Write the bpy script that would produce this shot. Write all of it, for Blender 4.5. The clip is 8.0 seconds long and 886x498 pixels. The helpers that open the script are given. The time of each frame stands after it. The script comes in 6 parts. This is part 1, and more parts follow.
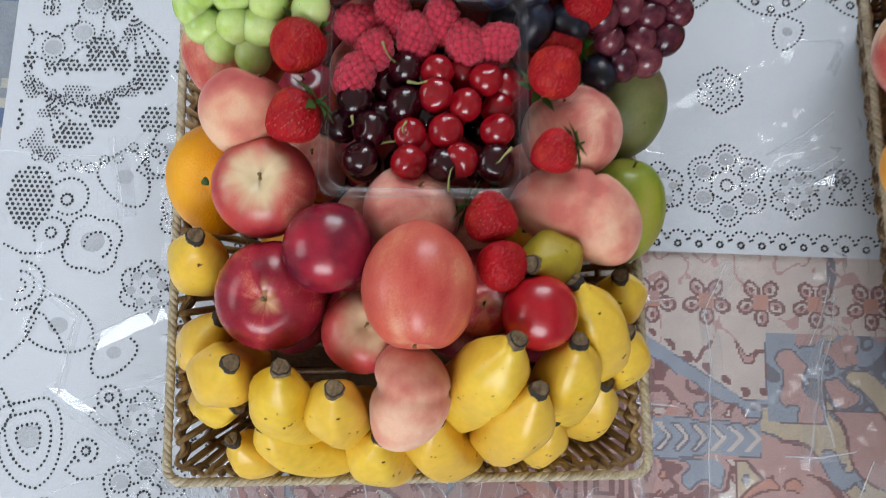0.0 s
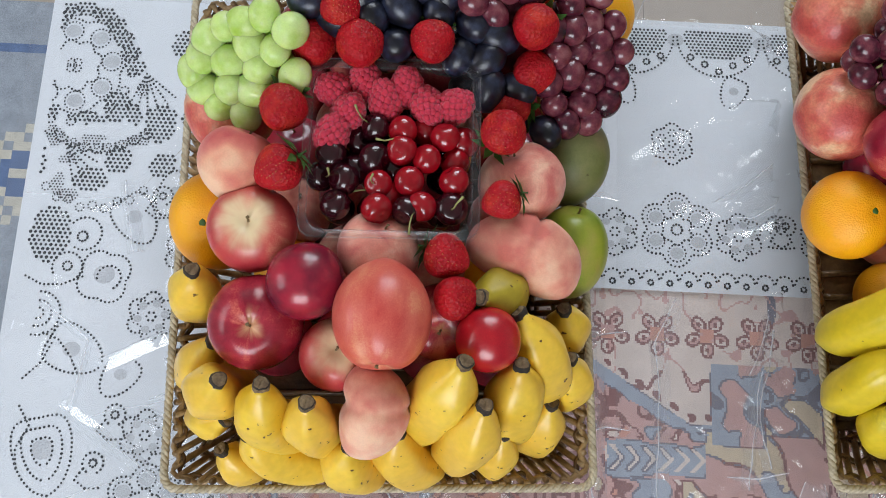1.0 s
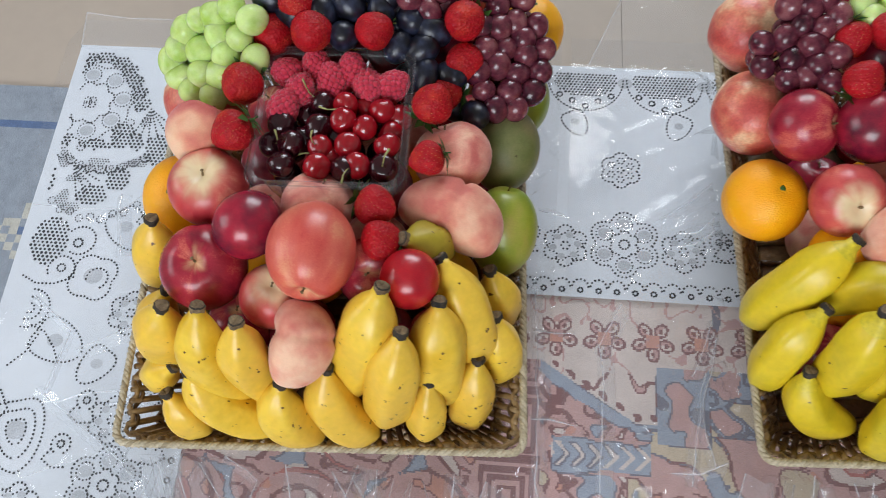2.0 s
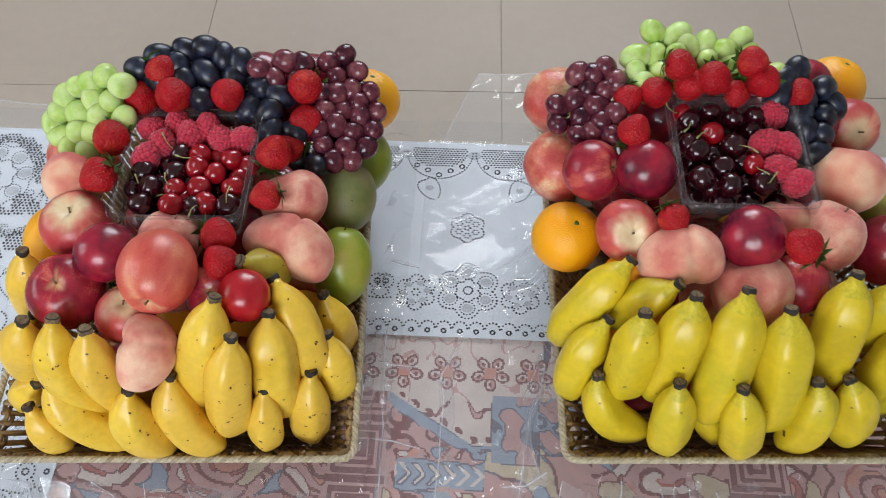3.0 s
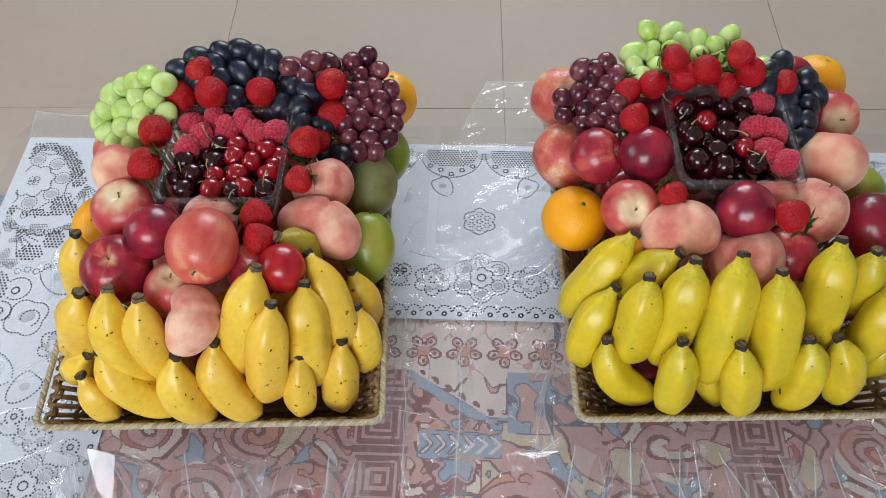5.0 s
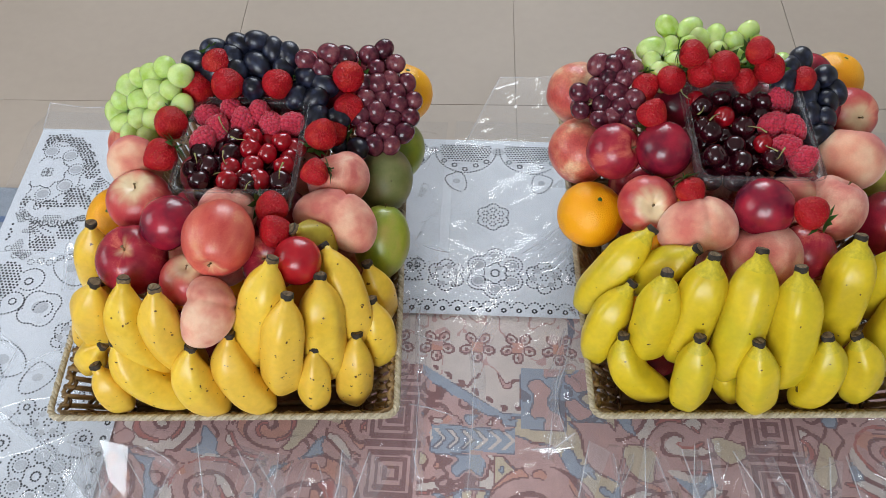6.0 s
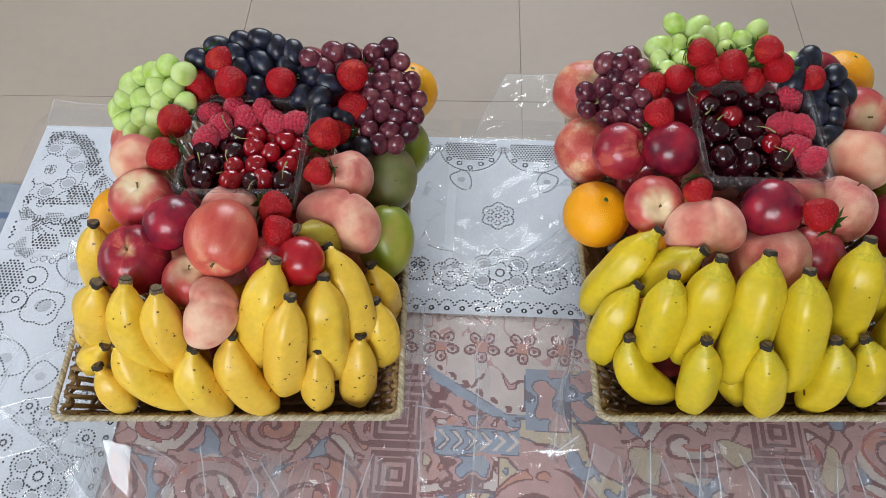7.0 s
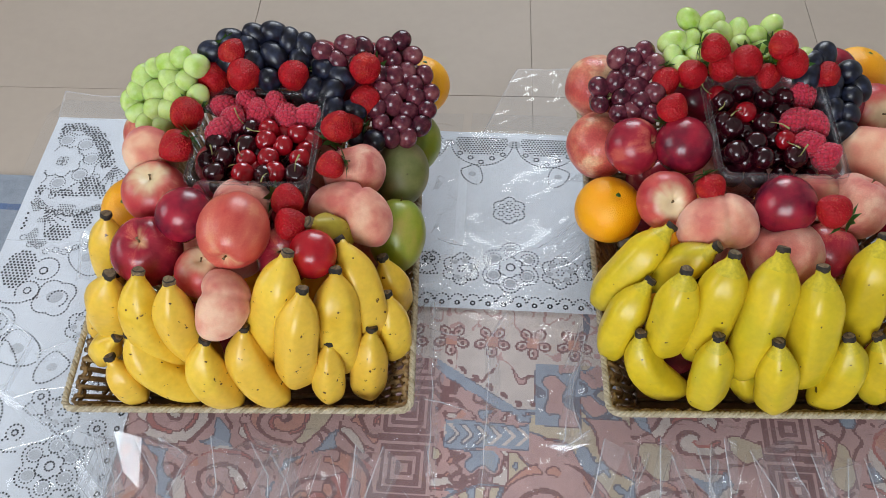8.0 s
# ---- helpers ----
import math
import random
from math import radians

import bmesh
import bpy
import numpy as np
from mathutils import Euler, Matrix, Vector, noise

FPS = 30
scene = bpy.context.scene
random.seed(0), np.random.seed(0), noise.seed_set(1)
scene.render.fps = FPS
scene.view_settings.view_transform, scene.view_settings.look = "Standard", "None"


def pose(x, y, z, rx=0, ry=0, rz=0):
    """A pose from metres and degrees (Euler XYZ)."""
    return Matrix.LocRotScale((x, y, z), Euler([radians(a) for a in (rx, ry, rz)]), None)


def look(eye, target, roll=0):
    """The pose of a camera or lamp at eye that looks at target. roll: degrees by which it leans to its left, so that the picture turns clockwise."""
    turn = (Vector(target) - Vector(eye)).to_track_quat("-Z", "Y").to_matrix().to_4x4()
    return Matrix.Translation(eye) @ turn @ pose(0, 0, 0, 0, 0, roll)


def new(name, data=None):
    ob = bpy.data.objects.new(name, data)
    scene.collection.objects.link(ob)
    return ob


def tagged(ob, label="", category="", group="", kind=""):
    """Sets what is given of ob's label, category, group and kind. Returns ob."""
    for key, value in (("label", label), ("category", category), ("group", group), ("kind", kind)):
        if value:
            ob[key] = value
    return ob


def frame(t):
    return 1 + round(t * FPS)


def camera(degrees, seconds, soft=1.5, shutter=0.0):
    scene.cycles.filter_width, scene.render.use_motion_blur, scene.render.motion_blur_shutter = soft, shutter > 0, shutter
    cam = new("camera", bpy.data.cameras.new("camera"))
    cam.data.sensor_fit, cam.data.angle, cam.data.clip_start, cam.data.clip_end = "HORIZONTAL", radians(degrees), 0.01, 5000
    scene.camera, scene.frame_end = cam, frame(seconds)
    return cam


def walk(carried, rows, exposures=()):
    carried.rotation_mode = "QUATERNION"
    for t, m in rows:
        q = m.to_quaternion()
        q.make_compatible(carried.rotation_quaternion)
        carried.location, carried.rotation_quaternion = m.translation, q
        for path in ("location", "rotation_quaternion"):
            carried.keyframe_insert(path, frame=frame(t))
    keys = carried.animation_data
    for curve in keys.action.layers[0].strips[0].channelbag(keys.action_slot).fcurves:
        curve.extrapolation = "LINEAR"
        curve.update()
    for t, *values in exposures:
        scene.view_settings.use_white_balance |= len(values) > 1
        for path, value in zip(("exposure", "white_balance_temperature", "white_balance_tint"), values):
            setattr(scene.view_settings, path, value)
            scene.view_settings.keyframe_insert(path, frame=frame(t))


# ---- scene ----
cam = camera(53.8, 8.0, 0.85, 0.3)
PATH = [
    (0, (-0.009, 0.184, 0.777), (0.016, 0.55, -1.189), 6.0),
    (0.5, (0.019, 0.2, 0.846), (0.034, 0.594, -1.114), 4.7),
    (1, (0.027, 0.167, 0.861), (0.019, 0.618, -1.087), 1.8),
    (1.2, (0.034, 0.143, 0.856), (0.008, 0.65, -1.079), -0.2),
    (2.3, (0.192, -0.074, 0.873), (0.016, 0.88, -0.876), -5.2),
    (2.5, (0.228, -0.106, 0.885), (0.06, 0.92, -0.823), -3.7),
    (3, (0.268, -0.141, 0.913), (0.192, 0.955, -0.758), -1.1),
    (3.5, (0.271, -0.191, 0.916), (0.23, 0.938, -0.734), -0.2),
    (4, (0.257, -0.224, 0.935), (0.211, 0.937, -0.693), -0.4),
    (4.5, (0.253, -0.234, 0.937), (0.192, 0.943, -0.679), -1.2),
    (6, (0.237, -0.24, 0.931), (0.157, 0.933, -0.687), -1.3),
    (6.5, (0.236, -0.235, 0.929), (0.151, 0.933, -0.692), -1.5),
    (7, (0.237, -0.23, 0.929), (0.146, 0.931, -0.697), -1.6),
    (7.5, (0.23, -0.234, 0.928), (0.14, 0.93, -0.696), -1.3),
    (8, (0.232, -0.231, 0.928), (0.126, 0.92, -0.704), -1.8),
]
walk(cam, [(t, look(eye, target, roll)) for t, eye, target, roll in PATH], exposures=[(0, -0.10), (0.5, -0.10), (1.0, -0.02), (2.5, 0.0), (6.0, 0.0), (8.0, -0.05)])

# ---- light ----
world = bpy.data.worlds.new("sky")
scene.world = world
world.use_nodes = True
wn = world.node_tree
sky = wn.nodes.new("ShaderNodeTexSky")
sky.sky_type, sky.sun_disc = "NISHITA", False
sky.sun_elevation, sky.sun_rotation = radians(48), radians(150)
wn.links.new(sky.outputs[0], wn.nodes["Background"].inputs[0])
wn.nodes["Background"].inputs[1].default_value = 0.1


def window_light(name, eye, target, w, h, watts, colour):
    lamp = bpy.data.lights.new(name, "AREA")
    lamp.shape, lamp.size, lamp.size_y, lamp.energy, lamp.color = "RECTANGLE", w, h, watts, colour
    ob = new(name, lamp)
    ob.matrix_basis = look(eye, target)
    return ob


window_light("daylight_back_window", (0.35, 2.93, 1.75), (0.35, 0, 1.0), 1.7, 1.15, 62, (0.86, 0.93, 1.0))
# side and front windows are unseen, added to light the lace and fruit fronts
window_light("side_window_fill", (-2.63, 0.1, 1.6), (0, 0.1, 0.7), 1.7, 1.35, 26, (0.96, 0.975, 1.0))
window_light("front_window_fill", (-0.3, -2.33, 1.6), (0.1, 0.3, 0.6), 1.7, 1.35, 74, (0.89, 0.945, 1.0))
window_light("ceiling_lamp_light", (0.28, 1.9, 2.215), (0.28, 1.9, 0), 0.42, 0.28, 3.5, (0.98, 0.99, 1.0))


# ---- materials ----
def ramp_node(nt, stops):
    r = nt.nodes.new("ShaderNodeValToRGB")
    e = r.color_ramp.elements
    while len(e) < len(stops):
        e.new(0.5)
    for el, (p, c) in zip(e, stops):
        el.position, el.color = p, (*c, 1)
    return r


def skin(name, stops, scale=1.5, stretch=(1, 1, 1), axis=0.0, rough=0.4, grain=0.0, grain_scale=40, bump=0.0, bump_scale=60, bump_kind="noise",
         subsurface=0.0, sheen=0.0, spots=None, coat=0.0, metal=0.0, detail=4, shift=0.0, spec=0.5, sss=(1.0, 0.35, 0.2), distance=0.02, warp=0.0):
    """A surface whose colour runs through the stops, by a stretched noise and by height along the thing's own axis."""
    m = bpy.data.materials.new(name)
    m.use_nodes = True
    nt = m.node_tree
    n, ln = nt.nodes, nt.links.new
    b = n["Principled BSDF"]
    tc = n.new("ShaderNodeTexCoord")
    info = n.new("ShaderNodeObjectInfo")
    mapping = n.new("ShaderNodeMapping")
    mapping.inputs["Scale"].default_value = stretch
    ln(tc.outputs["Object"], mapping.inputs["Vector"])
    n4 = n.new("ShaderNodeTexNoise")
    n4.noise_dimensions = "4D"
    n4.inputs["Scale"].default_value, n4.inputs["Detail"].default_value, n4.inputs["Distortion"].default_value = scale, detail, warp
    w = n.new("ShaderNodeMath")
    w.operation = "MULTIPLY"
    w.inputs[1].default_value = 37.0
    ln(info.outputs["Random"], w.inputs[0])
    ln(w.outputs[0], n4.inputs["W"])
    ln(mapping.outputs[0], n4.inputs["Vector"])
    value = n4.outputs[0]
    if axis:
        sep = n.new("ShaderNodeSeparateXYZ")
        ln(tc.outputs["Object"], sep.inputs[0])
        ma = n.new("ShaderNodeMath")
        ma.operation = "MULTIPLY_ADD"
        ma.inputs[1].default_value = axis
        ln(sep.outputs[2], ma.inputs[0])
        ln(value, ma.inputs[2])
        value = ma.outputs[0]
    if shift:
        md = n.new("ShaderNodeMath")
        md.operation = "MULTIPLY_ADD"
        md.inputs[1].default_value = shift
        ln(info.outputs["Random"], md.inputs[0])
        ln(value, md.inputs[2])
        value = md.outputs[0]
    r = ramp_node(nt, stops)
    ln(value, r.inputs[0])
    colour = r.outputs[0]
    fine = n.new("ShaderNodeTexNoise")
    fine.inputs["Scale"].default_value, fine.inputs["Detail"].default_value = grain_scale, 3
    ln(tc.outputs["Object"], fine.inputs["Vector"])
    if grain:
        g = ramp_node(nt, [(0.3, (1 - grain,) * 3), (0.7, (1 + grain * 0.6,) * 3)])
        ln(fine.outputs[0], g.inputs[0])
        mix = n.new("ShaderNodeMix")
        mix.data_type, mix.blend_type = "RGBA", "MULTIPLY"
        mix.inputs[0].default_value = 1.0
        ln(colour, mix.inputs[6])
        ln(g.outputs[0], mix.inputs[7])
        colour = mix.outputs[2]
    if spots:
        sc, limit, sp_col = spots
        vo = n.new("ShaderNodeTexNoise")
        vo.inputs["Scale"].default_value, vo.inputs["Detail"].default_value = sc, 2
        ln(mapping.outputs[0], vo.inputs["Vector"])
        lim = ramp_node(nt, [(limit, (0, 0, 0)), (limit + 0.03, (1, 1, 1))])
        ln(vo.outputs[0], lim.inputs[0])
        mix = n.new("ShaderNodeMix")
        mix.data_type = "RGBA"
        ln(lim.outputs[0], mix.inputs[0])
        ln(colour, mix.inputs[6])
        mix.inputs[7].default_value = (*sp_col, 1)
        colour = mix.outputs[2]
    ln(colour, b.inputs["Base Color"])
    b.inputs["Roughness"].default_value = rough
    b.inputs["Metallic"].default_value = metal
    b.inputs["Specular IOR Level"].default_value = spec
    b.inputs["Coat Weight"].default_value = coat
    b.inputs["Coat Roughness"].default_value = 0.12
    if sheen:
        b.inputs["Sheen Weight"].default_value = sheen
        b.inputs["Sheen Roughness"].default_value = 0.5
    if subsurface:
        b.inputs["Subsurface Weight"].default_value = subsurface
        b.inputs["Subsurface Radius"].default_value = sss
        b.inputs["Subsurface Scale"].default_value = 0.006
    if bump:
        bp = n.new("ShaderNodeBump")
        bp.inputs["Strength"].default_value, bp.inputs["Distance"].default_value = bump, distance
        if bump_kind == "cells":
            v = n.new("ShaderNodeTexVoronoi")
            v.inputs["Scale"].default_value = bump_scale
            ln(tc.outputs["Object"], v.inputs["Vector"])
            ln(v.outputs["Distance"], bp.inputs["Height"])
        else:
            v = n.new("ShaderNodeTexNoise")
            v.inputs["Scale"].default_value, v.inputs["Detail"].default_value = bump_scale, 4
            ln(tc.outputs["Object"], v.inputs["Vector"])
            ln(v.outputs[0], bp.inputs["Height"])
        ln(bp.outputs[0], b.inputs["Normal"])
    return m


PEACH = skin("peach_skin", [(0.36, (0.84, 0.54, 0.36)), (0.47, (0.77, 0.36, 0.24)), (0.57, (0.66, 0.21, 0.16)), (0.70, (0.52, 0.09, 0.09))], 0.85,
             rough=0.8, grain=0.06, grain_scale=24, bump=0.10, bump_scale=90, sheen=0.22, subsurface=0.2, spec=0.15, axis=0.06, detail=2.5)
PEACH_PINK = skin("pink_peach_skin", [(0.34, (0.82, 0.48, 0.35)), (0.48, (0.71, 0.28, 0.215)), (0.62, (0.57, 0.14, 0.12))], 1.3,
                  rough=0.82, grain=0.09, grain_scale=26, bump=0.12, bump_scale=90, sheen=0.25, subsurface=0.2, spec=0.15, detail=4, warp=0.5)


def star_skin(name, reds, pale, low, high, rough, coat, freckle=0.15):
    """Shiny red skin with streaks that run down from a pale star round the stalk."""
    m = bpy.data.materials.new(name)
    m.use_nodes = True
    nt = m.node_tree
    n, ln = nt.nodes, nt.links.new
    b = n["Principled BSDF"]

    def math_node(op, a, c, d=None):
        q = n.new("ShaderNodeMath")
        q.operation = op
        for k, val in enumerate((a, c, d)):
            if isinstance(val, (int, float)):
                q.inputs[k].default_value = val
            elif val is not None:
                ln(val, q.inputs[k])
        return q.outputs[0]

    tc, info, sep, comb, flat, unit = (n.new("ShaderNode" + k) for k in ("TexCoord", "ObjectInfo", "SeparateXYZ", "CombineXYZ", "CombineXYZ", "VectorMath"))
    ln(tc.outputs["Object"], sep.inputs[0])
    ln(sep.outputs[0], flat.inputs[0])
    ln(sep.outputs[1], flat.inputs[1])
    unit.operation = "NORMALIZE"
    ln(flat.outputs[0], unit.inputs[0])
    usep = n.new("ShaderNodeSeparateXYZ")
    ln(unit.outputs[0], usep.inputs[0])
    ln(usep.outputs[0], comb.inputs[0])
    ln(usep.outputs[1], comb.inputs[1])
    ln(math_node("MULTIPLY", sep.outputs[2], 0.22), comb.inputs[2])
    seed = math_node("MULTIPLY", info.outputs["Random"], 41.0)

    def noise_node(vec, scale, detail):
        q = n.new("ShaderNodeTexNoise")
        q.noise_dimensions = "4D"
        q.inputs["Scale"].default_value, q.inputs["Detail"].default_value = scale, detail
        ln(vec, q.inputs["Vector"])
        ln(seed, q.inputs["W"])
        return q.outputs[0]

    rho = math_node("SQRT", math_node("ADD", math_node("MULTIPLY", sep.outputs[0], sep.outputs[0]), math_node("MULTIPLY", sep.outputs[1], sep.outputs[1])), 0.0)
    near = math_node("MULTIPLY", math_node("SUBTRACT", 1.0, rho), math_node("GREATER_THAN", sep.outputs[2], 0.0))
    streak = noise_node(comb.outputs[0], 1.9, 5)
    cloud = noise_node(tc.outputs["Object"], 1.1, 3)
    fine = noise_node(tc.outputs["Object"], 34, 2)
    tone = math_node("MULTIPLY_ADD", streak, 0.42, math_node("MULTIPLY_ADD", cloud, 0.58, math_node("MULTIPLY_ADD", fine, freckle, -freckle / 2)))
    red = ramp_node(nt, reds)
    ln(tone, red.inputs[0])
    star = n.new("ShaderNodeMapRange")
    star.interpolation_type = "SMOOTHSTEP"
    star.inputs["From Min"].default_value, star.inputs["From Max"].default_value = low, high
    ln(math_node("MULTIPLY_ADD", streak, 0.55, math_node("MULTIPLY_ADD", cloud, 1.1, math_node("SUBTRACT", near, 0.82))), star.inputs["Value"])
    mix = n.new("ShaderNodeMix")
    mix.data_type = "RGBA"
    ln(star.outputs[0], mix.inputs[0])
    ln(red.outputs[0], mix.inputs[6])
    mix.inputs[7].default_value = (*pale, 1)
    ln(mix.outputs[2], b.inputs["Base Color"])
    b.inputs["Roughness"].default_value = rough
    b.inputs["Coat Weight"].default_value = coat
    b.inputs["Coat Roughness"].default_value = 0.15
    b.inputs["Specular IOR Level"].default_value = 0.4
    b.inputs["Subsurface Weight"].default_value = 0.08
    b.inputs["Subsurface Radius"].default_value = (1.0, 0.35, 0.2)
    b.inputs["Subsurface Scale"].default_value = 0.006
    bp = n.new("ShaderNodeBump")
    bp.inputs["Strength"].default_value, bp.inputs["Distance"].default_value = 0.05, 0.02
    ln(noise_node(tc.outputs["Object"], 40, 3), bp.inputs["Height"])
    ln(bp.outputs[0], b.inputs["Normal"])
    return m


PEACH_FLAT = skin("flat_peach_skin", [(0.34, (0.85, 0.54, 0.38)), (0.47, (0.76, 0.35, 0.25)), (0.60, (0.63, 0.18, 0.145))], 1.0,
                  rough=0.82, grain=0.06, grain_scale=26, bump=0.10, bump_scale=80, sheen=0.25, subsurface=0.2, spec=0.15, detail=3)
NECTARINE = star_skin("nectarine_skin", [(0.36, (0.62, 0.14, 0.10)), (0.45, (0.38, 0.025, 0.045)), (0.56, (0.25, 0.011, 0.028)), (0.70, (0.13, 0.006, 0.019))],
                      (0.74, 0.42, 0.22), 0.66, 1.08, 0.27, 0.2)
NECTARINE_PALE = star_skin("pale_nectarine_skin", [(0.36, (0.74, 0.30, 0.20)), (0.45, (0.60, 0.10, 0.085)), (0.58, (0.44, 0.030, 0.045)), (0.74, (0.26, 0.012, 0.025))],
                           (0.80, 0.62, 0.38), 0.20, 0.80, 0.34, 0.10)
NECTARINE_ORANGE = star_skin("orange_red_nectarine_skin", [(0.34, (0.74, 0.30, 0.17)), (0.46, (0.64, 0.135, 0.095)), (0.58, (0.55, 0.075, 0.062)), (0.72, (0.38, 0.03, 0.035))],
                             (0.82, 0.55, 0.30), 0.70, 1.05, 0.33, 0.1, 0.18)
PLUM = skin("plum_skin", [(0.34, (0.42, 0.018, 0.043)), (0.5, (0.25, 0.011, 0.032)), (0.66, (0.095, 0.006, 0.022))], 1.2, rough=0.24, grain=0.28,
            grain_scale=48, bump=0.03, bump_scale=40, coat=0.1)
PLUM_RED = skin("red_plum_skin", [(0.3, (0.527, 0.017, 0.0213)), (0.6, (0.391, 0.0068, 0.017)), (0.8, (0.289, 0.0051, 0.017))], 1.2, rough=0.26, grain=0.16,
                grain_scale=30, bump=0.04, bump_scale=30, coat=0.2)
ORANGE = skin("orange_peel", [(0.35, (1.0, 0.47, 0.006)), (0.65, (1.0, 0.40, 0.004))], 1.0, rough=0.38, grain=0.06, grain_scale=40, bump=0.16, bump_scale=24,
              bump_kind="cells", distance=0.03, subsurface=0.1)
POMEGRANATE = skin("pomegranate_rind", [(0.38, (0.82, 0.52, 0.32)), (0.47, (0.68, 0.21, 0.13)), (0.58, (0.58, 0.10, 0.08)), (0.75, (0.46, 0.05, 0.05))], 1.3,
                   rough=0.36, grain=0.15, grain_scale=18, bump=0.12, bump_scale=9, coat=0.1)
MANGO = skin("green_mango_skin", [(0.36, (0.14, 0.17, 0.05)), (0.5, (0.20, 0.215, 0.078)), (0.66, (0.28, 0.26, 0.115))], 1.0, rough=0.45, grain=0.14, grain_scale=34,
             bump=0.05, bump_scale=40, spots=(9, 0.72, (0.10, 0.09, 0.03)))
MANGO_BRIGHT = skin("yellow_green_skin", [(0.36, (0.21, 0.30, 0.025)), (0.52, (0.31, 0.36, 0.04)), (0.68, (0.42, 0.36, 0.08))], 1.0, rough=0.36, grain=0.1,
                    grain_scale=34, bump=0.04, bump_scale=40, coat=0.1)
BANANA = skin("yellow_banana_peel", [(0.35, (0.72, 0.44, 0.022)), (0.5, (0.84, 0.57, 0.060)), (0.65, (0.82, 0.52, 0.060))], 22, rough=0.34, grain=0.07,
              grain_scale=160, bump=0.06, bump_scale=220, spots=(140, 0.69, (0.10, 0.04, 0.008)), subsurface=0.06, distance=0.001, shift=0.25, sss=(1, 0.6, 0.15))
BANANA_GREEN = skin("greenish_banana_peel", [(0.36, (0.59, 0.43, 0.014)), (0.5, (0.72, 0.53, 0.022)), (0.64, (0.58, 0.465, 0.020))], 16, rough=0.34, grain=0.07,
                    grain_scale=160, bump=0.06, bump_scale=220, spots=(110, 0.725, (0.09, 0.05, 0.01)), subsurface=0.06, distance=0.001, shift=0.12, sss=(1, 0.6, 0.15))
BANANA_OLIVE = skin("olive_banana_peel", [(0.35, (0.40, 0.30, 0.02)), (0.65, (0.50, 0.40, 0.035))], 22, rough=0.5, grain=0.1, grain_scale=160, spots=(170, 0.68, (0.10, 0.06, 0.01)))
NECK = skin("green_neck_peel", [(0.3, (0.56, 0.46, 0.022)), (0.7, (0.68, 0.53, 0.028))], 60, rough=0.5, grain=0.2, grain_scale=300)
BANANA_TIP = skin("dry_black_stalk", [(0.3, (0.012, 0.010, 0.008)), (0.7, (0.05, 0.035, 0.022))], 150, rough=0.8, grain=0.3, grain_scale=500, bump=0.6, bump_scale=400, distance=0.002)
BANANA_CUT = skin("dry_brown_stalk", [(0.3, (0.10, 0.06, 0.03)), (0.7, (0.24, 0.17, 0.09))], 200, rough=0.85, grain=0.3, grain_scale=500, bump=0.6, bump_scale=400, distance=0.002)
STRAWBERRY = skin("strawberry_skin", [(0.36, (0.46, 0.009, 0.016)), (0.52, (0.35, 0.006, 0.013)), (0.68, (0.50, 0.030, 0.018))], 1.0, rough=0.5, grain=0.08, grain_scale=30,
                  subsurface=0.15, spec=0.2, bump=0.22, bump_scale=7, bump_kind="cells", distance=0.1)
SEED = skin("straw_seed", [(0.3, (0.50, 0.20, 0.06)), (0.7, (0.42, 0.06, 0.03))], 3, rough=0.5)
LEAF = skin("green_leaf", [(0.3, (0.028, 0.096, 0.016)), (0.7, (0.056, 0.16, 0.024))], 40, rough=0.5, grain=0.2, grain_scale=300)
GRAPE_GREEN = skin("green_grape_skin", [(0.36, (0.42, 0.62, 0.11)), (0.64, (0.66, 0.82, 0.34))], 0.9, rough=0.2, grain=0.06, grain_scale=12, subsurface=0.8,
                   sss=(0.8, 1.0, 0.3), shift=0.15)
GRAPE_GREEN.node_tree.nodes["Principled BSDF"].inputs["Transmission Weight"].default_value = 0.12
GRAPE_GREEN.node_tree.nodes["Principled BSDF"].inputs["IOR"].default_value = 1.36
GRAPE_BLACK = skin("black_grape_skin", [(0.38, (0.003, 0.003, 0.006)), (0.52, (0.010, 0.012, 0.027)), (0.68, (0.030, 0.040, 0.078))], 1.6, rough=0.34, grain=0.3, grain_scale=14, detail=6)
GRAPE_RED = skin("red_grape_skin", [(0.36, (0.022, 0.004, 0.010)), (0.52, (0.070, 0.010, 0.023)), (0.68, (0.15, 0.030, 0.048)), (0.86, (0.25, 0.085, 0.095))], 1.2, rough=0.2, grain=0.2, grain_scale=14, detail=6,
                 shift=0.22, subsurface=0.15)
STALK = skin("green_stalk", [(0.3, (0.22, 0.26, 0.07)), (0.7, (0.36, 0.34, 0.14))], 60, rough=0.6)
STALK_BROWN = skin("brown_stalk", [(0.3, (0.14, 0.08, 0.03)), (0.7, (0.26, 0.18, 0.08))], 60, rough=0.7)
CHERRY_RED = skin("red_cherry_skin", [(0.3, (0.36, 0.005, 0.012)), (0.7, (0.22, 0.003, 0.009))], 1.0, rough=0.16, coat=0.35, subsurface=0.1)
CHERRY_DARK = skin("dark_cherry_skin", [(0.3, (0.040, 0.0018, 0.006)), (0.7, (0.010, 0.001, 0.0035))], 1.0, rough=0.17, coat=0.3)
RASPBERRY = skin("raspberry_skin", [(0.3, (0.56, 0.028, 0.065)), (0.7, (0.43, 0.014, 0.044))], 2.0, rough=0.6, grain=0.12, grain_scale=40, subsurface=0.3, sheen=0.3, spec=0.25)
